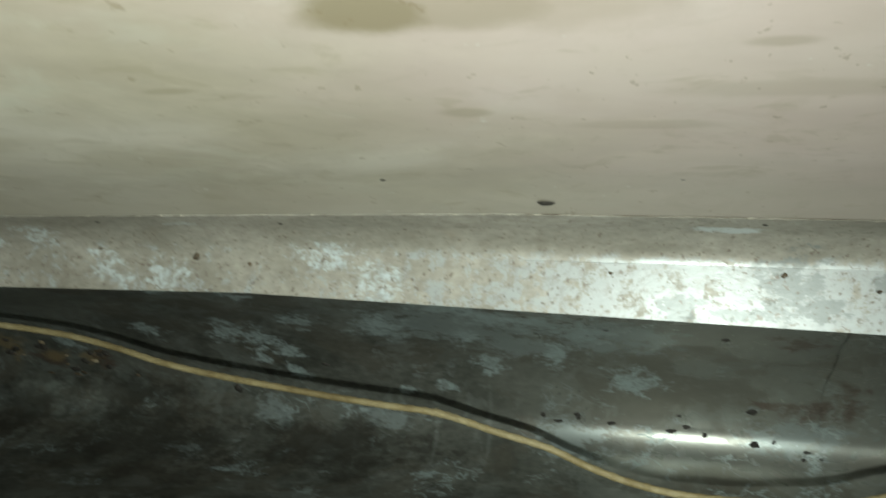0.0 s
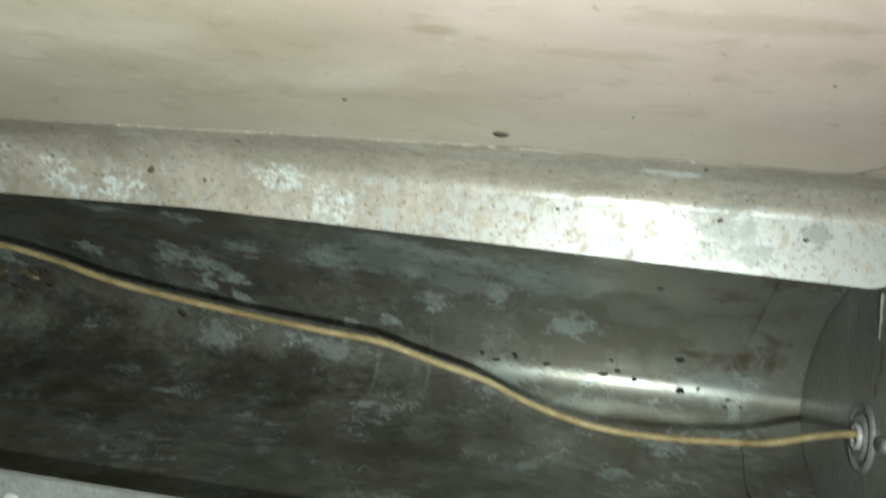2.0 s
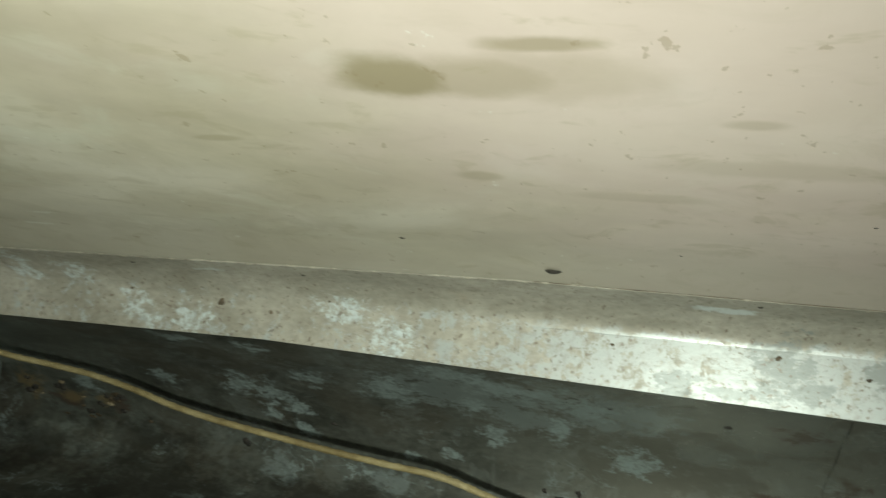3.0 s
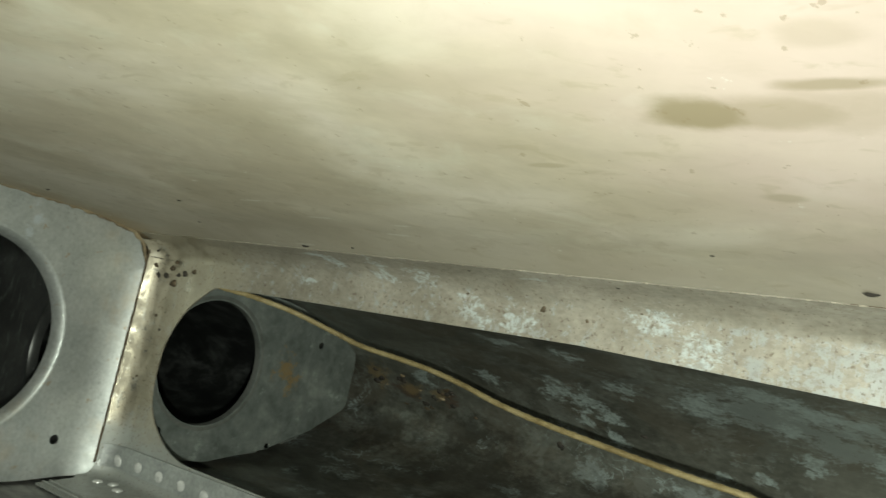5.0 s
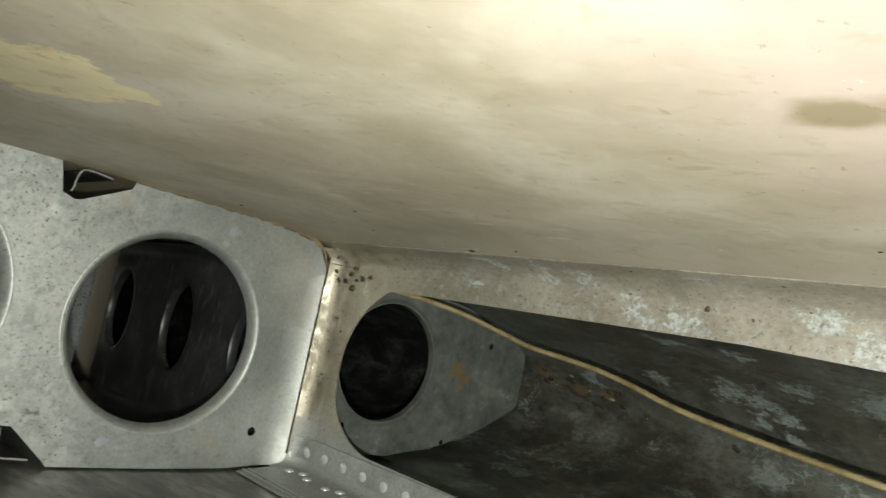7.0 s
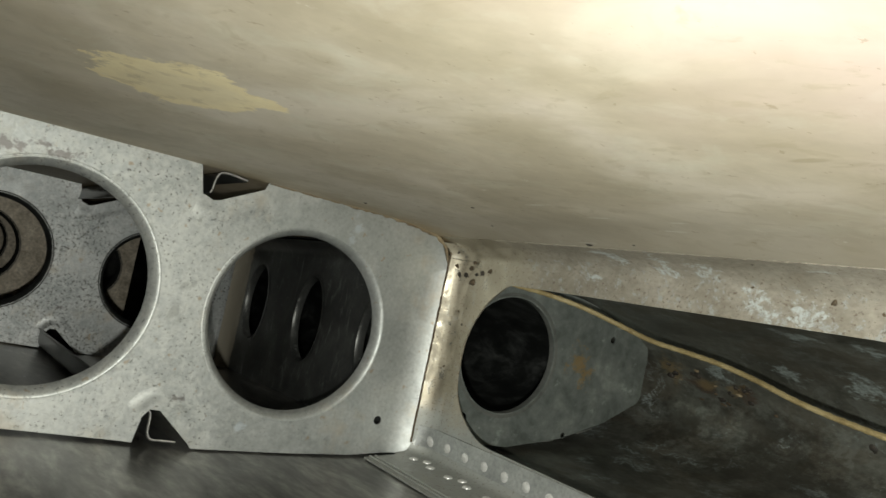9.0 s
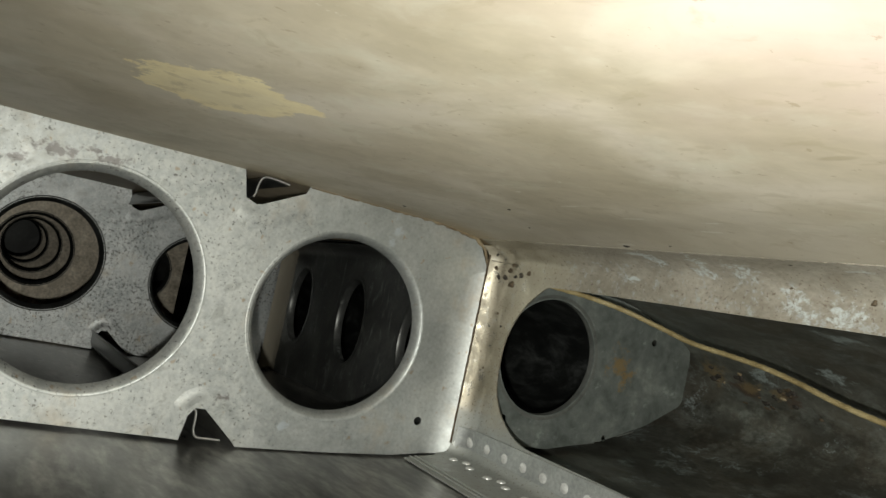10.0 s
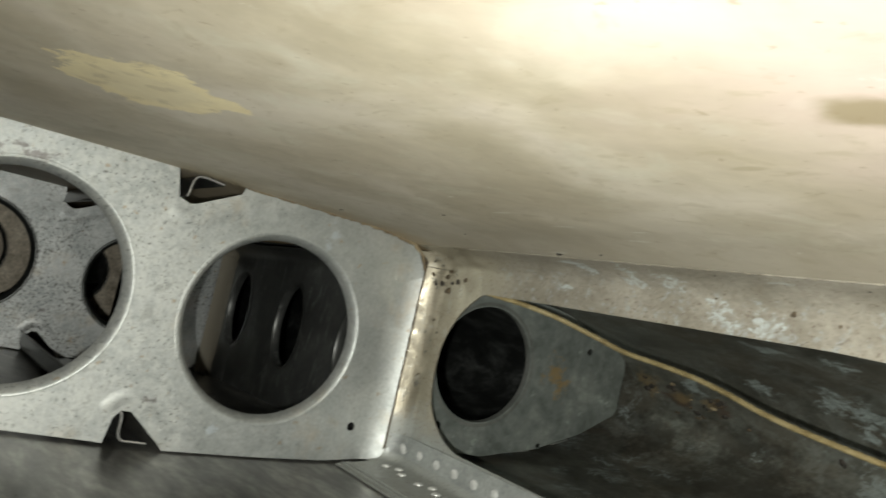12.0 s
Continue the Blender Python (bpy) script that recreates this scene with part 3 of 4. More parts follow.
def ring_lathe(bm, prof, m, n=48):
    """A turned ring whose profile closes on itself."""
    rings = [[bm.verts.new(m @ Vector((r * math.cos(k), r * math.sin(k), h))) for k in (2 * math.pi * i / n for i in range(n))] for r, h in prof]
    for j, a in enumerate(rings):
        b = rings[(j + 1) % len(rings)]
        for i in range(n):
            bm.faces.new((a[i], a[(i + 1) % n], b[(i + 1) % n], b[i]))
    return bm


def steps(a, b, n):
    return [a + (b - a) * i / n for i in range(n + 1)]


def smooth_line(pts, n=8):
    """A smooth line through points."""
    p = [Vector(q) for q in pts]
    out = []
    for i in range(len(p) - 1):
        a, b, c, d = p[max(i - 1, 0)], p[i], p[i + 1], p[min(i + 2, len(p) - 1)]
        for k in range(n):
            t = k / n
            out.append(0.5 * (2 * b + (c - a) * t + (2 * a - 5 * b + 4 * c - d) * t * t + (3 * b - a - 3 * c + d) * t ** 3))
    out.append(p[-1])
    return out


# ---------------- the plan ----------------
BOW = 54  # how sharply the channel curls into the rib
RIB_X, RIGHT_X, PITCH = -0.400, 0.166, 0.398
TOP = [(-0.60, 0.1655), (-0.35, 0.1655), (-0.20, 0.1645), (-0.10, 0.162), (-0.05, 0.160), (-0.02, 0.1555), (-0.008, 0.152), (0.0, 0.149), (0.03, 0.147), (0.30, 0.10)]
BOTTOM = [(-0.60, -0.004), (-0.30, -0.006), (-0.16, -0.009), (-0.06, -0.006), (0.0, -0.001), (0.10, 0.006)]
EDGE_LOW = [(-0.34, 0.1235), (-0.1, 0.1275), (0.138, 0.1225)]


def drop(x, y=0.0):
    """The top skin comes lower towards the far rib."""
    return lerp([(-0.3, 0.0125), (-0.1, 0.0105), (0.0, 0.008)], y) * min(max((0.0 - x) / 0.4, 0.0), 1.0)


def dip(x):
    """Past the far rib the wing leans down."""
    return 0.034 * max(0.0, RIB_X - x)


def top_z(x, y):
    return lerp(TOP, y) - drop(x, y) - dip(x)


# ---------------- large structure ----------------
# top skin
bm = sheet(bmesh.new(), lambda u, v: (u, v, top_z(u, v) + 0.0012), steps(-2.3, 0.40, 36), steps(-0.60, -0.004, 60) + [0.0, 0.01, 0.02], 0.002)
tagged(solid("top_skin", bm, skin_paint, "cream primed curved metal top skin with brushed stains", "skin", kind="structure"))

# inner skin panel whose edge makes the seam
def panel_place(u, v):
    front = -0.0206
    y = -0.60 + (front + 0.60) * v
    back = 0.123 - max(0.0, (front - 0.012 - y)) * 0.20
    if v > 0.985:
        back -= 0.006 * (v - 0.985) / 0.015
    x = -0.398 + (back + 0.398) * u
    return (x, y, top_z(x, y))


bm = sheet(bmesh.new(), panel_place, steps(0, 1, 40), steps(0, 0.96, 44) + [0.965, 0.975, 0.985, 0.99, 0.995, 1.0], 0.001)
solid("inner_panel", bm, skin_paint, "cream primed inner skin panel with stained streaks under the top skin", "panel", kind="structure")

# floor skin
bm = sheet(bmesh.new(), lambda u, v: (u, v, lerp(BOTTOM, v) - 0.0015 - dip(u)), steps(-2.3, 0.40, 24), steps(-0.60, 0.02, 40), -0.002)
solid("floor", bm, floor_metal, "dark grey dull sheet metal floor of the bay", "floor", kind="structure")

# nose skin
NOSE = smooth_line([(0, -0.004, 0.1495), (0, 0.03, 0.149), (0, 0.075, 0.145), (0, 0.12, 0.136), (0, 0.159, 0.1215), (0, 0.188, 0.105), (0, 0.210, 0.083), (0, 0.2175, 0.062),
                    (0, 0.207, 0.039), (0, 0.172, 0.021), (0, 0.136, 0.0135), (0, 0.09, 0.0075), (0, 0.04, 0.002), (0, 0.0, -0.0015)], 6)


def nose_shift(x, p):
    """The nose is a little lower on top and fuller in front towards the far rib."""
    k = min(max(-x / 0.4, 0.0), 1.0)
    full = min(max((p.y - 0.14) / 0.05, 0.0), 1.0)
    return Vector((x, p.y + 0.009 * k * full, p.z - drop(x) * min(max((p.z - 0.05) / 0.1, 0), 1) * (1 - 0.8 * full)))


def nose_place(u, v):
    p = nose_shift(u, NOSE[v])
    return (u, p.y, p.z - dip(u) + 0.0004 * math.sin(u * 31 + v))


bm = sheet(bmesh.new(), nose_place, steps(RIB_X - 0.040, 0.40, 19), list(range(len(NOSE))), 0.0015)
solid("leading_edge_skin", bm, edge_metal, "dark oxidised curved leading edge skin with pale corrosion patches", "skin", kind="structure")

# same skin past the nose rib, with the bay's shade in its colour
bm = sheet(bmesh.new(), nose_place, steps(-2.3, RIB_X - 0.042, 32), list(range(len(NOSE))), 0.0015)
solid("leading_edge_skin", bm, shaded_nose_metal, "curved leading edge skin past the nose rib, darkened as shade", "skin", kind="structure")

# walls that close the place
bm = sheet(bmesh.new(), lambda u, v: (u, -0.56, v), steps(-2.3, 0.40, 8), steps(-0.08, 0.18, 4), 0.003)
solid("wall_rear", bm, floor_metal, "dark plain metal rear wall", "wall", kind="structure")
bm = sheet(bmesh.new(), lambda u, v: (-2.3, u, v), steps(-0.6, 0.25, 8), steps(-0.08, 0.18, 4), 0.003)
solid("wall_end", bm, shaded_metal, "plain metal end wall, darkened as shade", "wall", kind="structure")


# ---------------- ribs ----------------
RIB_TOP = [(y, top_z(RIB_X, y) + 0.0006) for y in steps(-0.56, -0.022, 60)] + [(-0.0185, 0.1445), (-0.0145, 0.1425), (-0.0110, 0.1385), (-0.0092, 0.1335), (-0.0085, 0.1270)]
RIB_LOW = [(-0.56, -0.004), (-0.30, -0.0055), (-0.20, -0.008), (-0.155, -0.0095), (-0.10, -0.008), (-0.05, -0.0055), (-0.016, -0.0008), (-0.0085, 0.005)]
HOLES = ((-0.2585, 0.0735, 0.0585), (-0.1065, 0.072, 0.0550))
UPPER_NOTCH = [(-0.187, 0.1535), (-0.183, 0.137), (-0.176, 0.1345), (-0.172, 0.1355), (-0.147, 0.1478), (-0.145, 0.1532)]
LOWER_NOTCH = [(-0.191, -0.0085), (-0.1885, 0.006), (-0.185, 0.0108), (-0.179, 0.0108), (-0.159, -0.007), (-0.157, -0.0095)]


def rib_place(a, b, c):
    """The front end rolls into the corner in a soft bend."""
    bend = max(0.0, a + 0.030)
    return (c + bend * bend * (8 + 12 * min(max(1 - b / 0.11, 0), 1)), a, b)


def rib_outline(ahead):
    """The rib's edge; ahead shifts its notches forward."""
    up = [(-0.56, RIB_TOP[0][1])] + [(y, lerp(RIB_TOP, y)) for y in steps(-0.32, -0.0085, 40)]
    notch = [(y + ahead, z) for y, z in UPPER_NOTCH]
    up = [p for p in up if not notch[0][0] - 0.001 < p[0] < notch[-1][0] + 0.001]
    i = next(k for k, p in enumerate(up) if p[0] > notch[2][0])
    up = up[:i] + notch + up[i:]
    low = [(-0.56, RIB_LOW[0][1])] + [(y, lerp(RIB_LOW, y)) for y in steps(-0.30, -0.0085, 40)]
    notch = [(y + ahead, z) for y, z in LOWER_NOTCH]
    low = [p for p in low if not notch[0][0] - 0.002 < p[0] < notch[-1][0] + 0.001]
    i = next(k for k, p in enumerate(low) if p[0] > notch[2][0])
    low = low[:i] + notch + low[i:]
    return up + low[::-1]


def notch_collar(notch, ahead, side):
    """A shallow stamped swell that runs round a notch; side is 1 where the notch opens upwards."""
    line2 = smooth_line([(0, y + ahead, z) for y, z in notch[1:-1]], 6)
    mid = Vector((0, notch[0][0] * 0.5 + notch[-1][0] * 0.5 + ahead, notch[0][1]))

    def place(u, v):
        p, q, o = line2[u], line2[min(u + 1, len(line2) - 1)], line2[max(u - 1, 0)]
        t = (q - o).normalized()
        n = Vector((0, t.z, -t.y))
        if n.dot(p - mid) < 0:
            n = -n
        w = 0.0135 if side > 0 else 0.0115
        ends = math.sin(math.pi * (0.06 + 0.90 * u / (len(line2) - 1))) ** 0.5
        r = p + n * (0.0012 + w * v)
        return (0.00055 + 0.0006 * ends * math.sin(math.pi * v) ** 2, r.y, r.z)
    return sheet(bmesh.new(), place, list(range(len(line2))), steps(0, 1, 8), -0.0004)


def circle(h, n=80):
    return ellipse(h[0], h[1], h[2], h[2], n)


def build_rib(x0, label, metal, low=0.0, holes=HOLES, ahead=0.0, plain=False, flange_metal=None):
    rib = thing("wing_rib", label, "rib", group="ribs along the wing", at=(x0, 0, -low))
    holes = [(y, z + low, r) for y, z, r in holes]
    cuts = [circle((h[0], h[1], h[2] + 0.0042)) for h in holes] + [ellipse(-0.036, 0.0185, 0.0029, 0.0029, 16)]
    lay = rib_place if low == 0 else (lambda a, b, c: (c, a, b))
    part("web_plate", flat_plate(rib_outline(ahead), cuts, 0.0012, lay, steps(-0.030, -0.0088, 16)), metal, rib)
    for y, z, r in holes:
        m = Matrix.Translation((0, y, z)) @ Matrix.Rotation(radians(90), 4, "Y")
        prof = [(r + 0.0062, 0.0005), (r + 0.0056, 0.00075), (r + 0.0046, 0.0006), (r + 0.0034, -0.0002), (r + 0.0020, -0.0018), (r + 0.0008, -0.0040), (r, -0.0062), (r + 0.0008, -0.0066), (r + 0.0018, -0.0040), (r + 0.0034, -0.0014), (r + 0.0050, -0.0002)]
        part("hole_flange", ring_lathe(bmesh.new(), prof, m, 80), flange_metal or metal, rib, "smooth turned flange round a lightening hole")
    if not plain:
        part("notch_collar", notch_collar(UPPER_NOTCH, ahead, 1), metal, rib, "shallow stamped swell round the notch")
        part("notch_collar", notch_collar(LOWER_NOTCH, ahead, -1), metal, rib, "shallow stamped swell round the notch")
    return rib


def build_bead(x0):
    rng = random.Random(5)
    pts = [(x0 + 0.0022, y, lerp(RIB_TOP, y) + 0.0002) for y in steps(-0.145, -0.006, 46)]
    rad = [0.0009 + 0.0018 * rng.random() * (0.35 + 0.65 * (i / 46)) for i in range(47)]
    solid("sealant_bead", tube(bmesh.new(), pts, lambda i: rad[i], 7), sealant, "uneven brown sealant bead along the rib top", "sealant")


build_rib(RIB_X, "bare aluminium wing rib with two large round lightening holes", rib_metal)
build_bead(RIB_X)
X2 = RIB_X - PITCH
# its hole flanges, and those further out, are dark to paint their unlit rims
build_rib(X2, "dark oily pitted wing rib with two round lightening holes", oily_rib_metal, dip(X2), ((-0.2425, 0.0618, 0.0497), (-0.0926, 0.0594, 0.0450)), 0.009, False, shaded_metal)
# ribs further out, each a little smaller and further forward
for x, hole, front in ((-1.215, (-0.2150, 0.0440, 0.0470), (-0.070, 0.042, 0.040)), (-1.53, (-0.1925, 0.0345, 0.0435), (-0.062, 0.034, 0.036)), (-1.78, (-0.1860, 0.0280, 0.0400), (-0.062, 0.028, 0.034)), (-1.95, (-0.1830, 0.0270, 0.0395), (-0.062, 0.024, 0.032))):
    build_rib(x, "tan tarnished wing rib with two round lightening holes", tan_metal, dip(x), (hole, front), 0.02, True, shaded_metal)

# right rib, one plate from nose to rear
right_rib = thing("end_rib", "dull grey metal end rib with fasteners and scratches", "rib", at=(RIGHT_X, 0, 0))
right_outline = [(-0.56, -0.006), (-0.56, 0.167)] + [(y, top_z(0.1, y)) for y in steps(-0.35, -0.002, 20)] + [(p.y, p.z) for p in NOSE[1:-1]]
part("web_plate", flat_plate(right_outline, [ellipse(0.107, 0.0613, 0.0085, 0.0085, 24)], 0.0014, lambda a, b, c: (0.0007 + c, a, b)), end_metal, right_rib)


# ---------------- spar channel ----------------
def channel(x0, x1, window, name, label):
    """A channel with its flanges towards the bay; window is "open" for the long cut-out, else a list of holes."""
    ch = thing(name, label, "spar channel", group="spar channels")
    xe = 0.1385 if window == "open" else x1
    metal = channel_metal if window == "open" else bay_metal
    tops, lows = steps(x0, x0 + 0.014, 10) + steps(x0 + 0.03, xe, 28), steps(x0, x0 + 0.014, 10) + steps(x0 + 0.03, x1, 28)
    up_z = lambda x: top_z(x, -0.004) - 0.008
    low_z = lambda x: 0.008 if window == "open" else 0.008 - dip(x)
    if window == "open":
        opening = [(x1, 0.0225)] + [(x, 0.0225) for x in (0.0, -0.2)] + [(-0.340, 0.0225), (-0.3705, 0.045), (-0.3715, 0.085), (-0.358, 0.108), (-0.337, 0.1235)] + [(x, lerp(EDGE_LOW, x)) for x in (-0.28, -0.2, -0.1, 0.0, 0.08)] + [(xe, 0.1225)]
        radii = [0, 0, 0, 0.022, 0.018, 0.014, 0.018, 0.006, 0, 0, 0, 0, 0, 0.009]
        path = [(x, low_z(x)) for x in lows] + opening + [(x, up_z(x)) for x in tops[::-1]]
        outline = rounded(path, [0] * len(lows) + radii + [0] * len(tops), 6)
        holes = []
    else:
        outline, holes = [(x, low_z(x)) for x in lows] + [(x, up_z(x)) for x in tops[::-1]], window

    def bow(x):
        return -max(0.0, x0 + 0.014 - x) ** 2 * BOW

    web = flat_plate(outline, holes, 0.001, lambda a, b, c: (a, c + bow(a), b), steps(x0 + 0.0014, x0 + 0.014, 9))
    doomed = [f for f in web.faces if abs(f.normal.z) > 0.7 and (abs(f.calc_center_median().z - up_z(f.calc_center_median().x)) < 4e-4 or abs(f.calc_center_median().z - low_z(f.calc_center_median().x)) < 4e-4)]
    bmesh.ops.delete(web, geom=doomed, context="FACES")
    prof = [(-0.0005, -0.0080), (-0.0006, -0.0068), (-0.0012, -0.0050), (-0.0026, -0.0030), (-0.0048, -0.0015), (-0.0080, None), (-0.012, None), (-0.0205, None)]

    def top_flange(u, v):
        y, dz = prof[v]
        z = top_z(u, -0.004) + dz if dz is not None else top_z(u, y) - 0.0004
        return (u, y + bow(u) * (v < 6), z)
    sheet(web, top_flange, tops, list(range(len(prof))), -0.0006, True)
    if window == "open":
        # past the end of the lip only the flange runs on to the end rib
        part("flange_end", sheet(bmesh.new(), top_flange, steps(xe, x1, 4), list(range(2, len(prof))), -0.0006), metal, ch)
    low_prof = [(-0.0005, 0.008), (-0.0007, 0.0064), (-0.0012, 0.0048), (-0.0024, 0.0026), (-0.005, 0.0012), (-0.010, 0.0004), (-0.022, -0.0013), (-0.040, -0.0039), (-0.0445, -0.0047)]
    sheet(web, lambda u, v: (u, low_prof[v][0] + bow(u) * (v < 6), low_prof[v][1] - 0.008 + low_z(u)), lows, list(range(len(low_prof))), 0.0009, True)
    bmesh.ops.remove_doubles(web, verts=web.verts[:], dist=4e-5)
    part("web", web, metal, ch)
    return ch


main_channel = channel(RIB_X + 0.0075, RIGHT_X - 0.001, "open", "spar_channel", "primed metal spar channel with a long cut-out and worn lip")

# rivets of the channel
def dome(r, h, n=10):
    me_bm = lathe(bmesh.new(), [(r, 0), (r * 0.97, h * 0.35), (r * 0.75, h * 0.75), (r * 0.35, h * 0.97), (r * 0.08, h)], Matrix.Identity(4), n)
    return finish(me_bm, "rivet", bright_metal)


rivet_mesh = dome(0.0040, 0.0017, 14)
small_rivet = dome(0.0030, 0.0012, 12)


def rivet(mesh, m, parent):
    ob = new("rivet", mesh)
    ob.parent = parent
    ob.matrix_basis = m
    return ob


for i in range(12):
    rivet(rivet_mesh, pose(-0.383 + 0.0203 * i, -0.0013 - max(0.0, RIB_X + 0.0215 - (-0.383 + 0.0203 * i)) ** 2 * BOW, 0.0110 + 0.0003 * (i % 2), 90 + 14, 0, 0), main_channel)
for i in range(12):
    rivet(small_rivet, pose(-0.379 + 0.0203 * i, -0.0150, -0.0003, 4, 0, 0), main_channel)
    if i % 2 == 0:
        rivet(small_rivet, pose(-0.370 + 0.0203 * i, -0.0105, 0.0002, 6, 0, 0), main_channel)
strip_z = lambda x: lerp([(-0.392, 0.0200), (-0.24, 0.0222), (0.17, 0.0222)], x)
bm = sheet(bmesh.new(), lambda u, v: (u, -0.0012 - max(0.0, RIB_X + 0.0215 - u) ** 2 * BOW, 0.0070 + (strip_z(u) - 0.0070) * v), steps(-0.3905, -0.375, 8) + steps(-0.37, 0.164, 20), steps(0, 1, 3), 0.0011)
part("angle_strip", bm, strip_metal, main_channel, "dull grey riveted strip along the foot of the channel")
collar = Matrix.Translation((-0.1597, -0.0012, 0.0112)) @ Matrix.Rotation(radians(90), 4, "X")
part("rivet_collar", ring_lathe(bmesh.new(), [(0.0098, 0.0), (0.0095, 0.0007), (0.0086, 0.0007), (0.0083, 0.0)], collar, 40), bright_metal, main_channel, "thin bright ring round a rivet")
# double crease along the edge of the lower flange
for y, z in ((-0.0405, -0.0034), (-0.0365, -0.0029)):
    part("crease_bead", tube(bmesh.new(), [(x, y, z) for x in steps(-0.392, 0.16, 20)], 0.0006, 6), channel_metal, main_channel)

# the next bay's channel, with oval holes
far_holes = [ellipse(x, 0.0715, 0.0285, 0.0390, 48) for x in (-0.487, -0.614, -0.741)]
second = channel(RIB_X - PITCH + 0.004, RIB_X - 0.006, far_holes, "spar_channel", "metal spar channel pierced by oval holes, darkened as bay shade")
second.location.z = -0.010
for x in (-0.487, -0.614, -0.741):
    rim = Matrix.Translation((x, -0.0004, 0.0715)) @ Matrix.Rotation(radians(90), 4, "X") @ Matrix.Diagonal((1, 1.38, 1, 1))
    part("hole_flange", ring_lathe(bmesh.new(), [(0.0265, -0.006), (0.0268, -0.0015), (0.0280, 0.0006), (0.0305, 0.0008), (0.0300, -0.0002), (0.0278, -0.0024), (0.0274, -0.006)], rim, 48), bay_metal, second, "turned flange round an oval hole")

# ---------------- nose ribs ----------------
NOSE_HOLE = (0.0605, 0.0757, 0.0425, 0.0425)


def build_nose_rib(x0):
    rib = thing("nose_rib", "dull grey nose rib with a round hole and an ochre stain", "rib", group="nose ribs", at=(x0, 0, 0))
    outline = rounded([(0.003, 0.0095), (0.075, 0.0095), (0.126, 0.020), (0.168, 0.036), (0.2035, 0.0565), (0.2035, 0.096), (0.1985, 0.1065), (0.155, 0.1215), (0.120, 0.128), (0.06, 0.133), (0.003, 0.137)], [0.004, 0, 0, 0, 0.006, 0.006, 0.005, 0, 0, 0, 0.004])
    holes = [ellipse(*NOSE_HOLE[:2], NOSE_HOLE[2], NOSE_HOLE[3], 64), ellipse(0.161, 0.1015, 0.0027, 0.0027, 14), ellipse(0.031, 0.0275, 0.0032, 0.0032, 14), ellipse(0.128, 0.0225, 0.0022, 0.0022, 12)]
    part("web_plate", flat_plate(outline, holes, 0.001, lambda a, b, c: (c, a, b)), nose_plate_metal, rib)
    m = Matrix.Translation((0, NOSE_HOLE[0], NOSE_HOLE[1])) @ Matrix.Rotation(radians(90), 4, "Y")
    r = NOSE_HOLE[2]
    prof = [(r + 0.0034, 0.0007), (r + 0.0018, 0.0009), (r + 0.0004, 0.0002), (r - 0.0003, -0.0022), (r - 0.0003, -0.0046), (r + 0.0006, -0.0046), (r + 0.0006, -0.001), (r + 0.0026, 0.0001)]
    part("hole_flange", ring_lathe(bmesh.new(), prof, m, 64), nose_metal, rib, "smooth turned flange round the hole")
    # tabs that meet the skin
    for y0, z0, y1, z1 in ((0.100, 0.0145, 0.120, 0.0175), (0.142, 0.0245, 0.158, 0.030), (0.128, 0.1265, 0.150, 0.1225)):
        tab = sheet(bmesh.new(), lambda u, v: (-0.012 * v, y0 + (y1 - y0) * u, z0 + (z1 - z0) * u), steps(0, 1, 3), steps(0, 1, 3), 0.0009)
        part("tab", tab, nose_metal, rib)
    return rib


def make_nose_plate():
    m, nt, b, base = varied("stained_nose_plate", (0.15, 0.172, 0.16), (0.235, 0.265, 0.25), (0.35, 0.38, 0.355), 44, 0.42, 0.45, fine=200, bumps=0.1)
    c = mixc(nt, mathn(nt, "MULTIPLY", spots(nt, [(0.128, 0.080, 0.010, 0.010), (0.137, 0.070, 0.006, 0.008)], 1, 2), 0.75), base, (0.42, 0.28, 0.11))
    pale = step(nt, noise_node(nt, coords(nt), 70, 6, 0.75), 0.58, 0.7)
    c = mixc(nt, mathn(nt, "MULTIPLY", pale, 0.65), c, (0.47, 0.53, 0.50))
    nt.links.new(c, b.inputs["Base Color"])
    return m


nose_plate_metal = make_nose_plate()
pale_glue = varied("pale_glue", (0.24, 0.215, 0.165), (0.29, 0.265, 0.21), (0.35, 0.32, 0.26), 200, 0.6, 0.0)[0]
nose_rib = build_nose_rib(-0.398)

# doubler strip at the end of the nose skin, with an uneven edge
def doubler_place(u, v):
    p, q = NOSE[v], NOSE[min(v + 1, len(NOSE) - 1)]
    o = NOSE[max(v - 1, 0)]
    t = (q - o).normalized()
    n = Vector((0, t.z, -t.y))
    if n.y * (p.y - 0.1) > 0 and abs(n.y) > abs(n.z):
        n = -n if n.y > 0 else n
    inner = Vector((0, 0.10, 0.075)) - p
    if n.dot(inner) < 0:
        n = -n
    edge = 0.1330 + 0.0012 * math.sin(v * 0.31) + 0.0005 * math.sin(v * 0.9)
    return (edge + (RIGHT_X - 0.0015 - edge) * u, p.y + n.y * 0.0014, p.z + n.z * 0.0014)


bm = sheet(bmesh.new(), doubler_place, steps(0, 1, 4), list(range(6, len(NOSE) - 6)), 0.0009)
solid("doubler_strip", bm, edge_metal, "dark metal doubler strip inside the leading edge with an uneven edge", "strip")

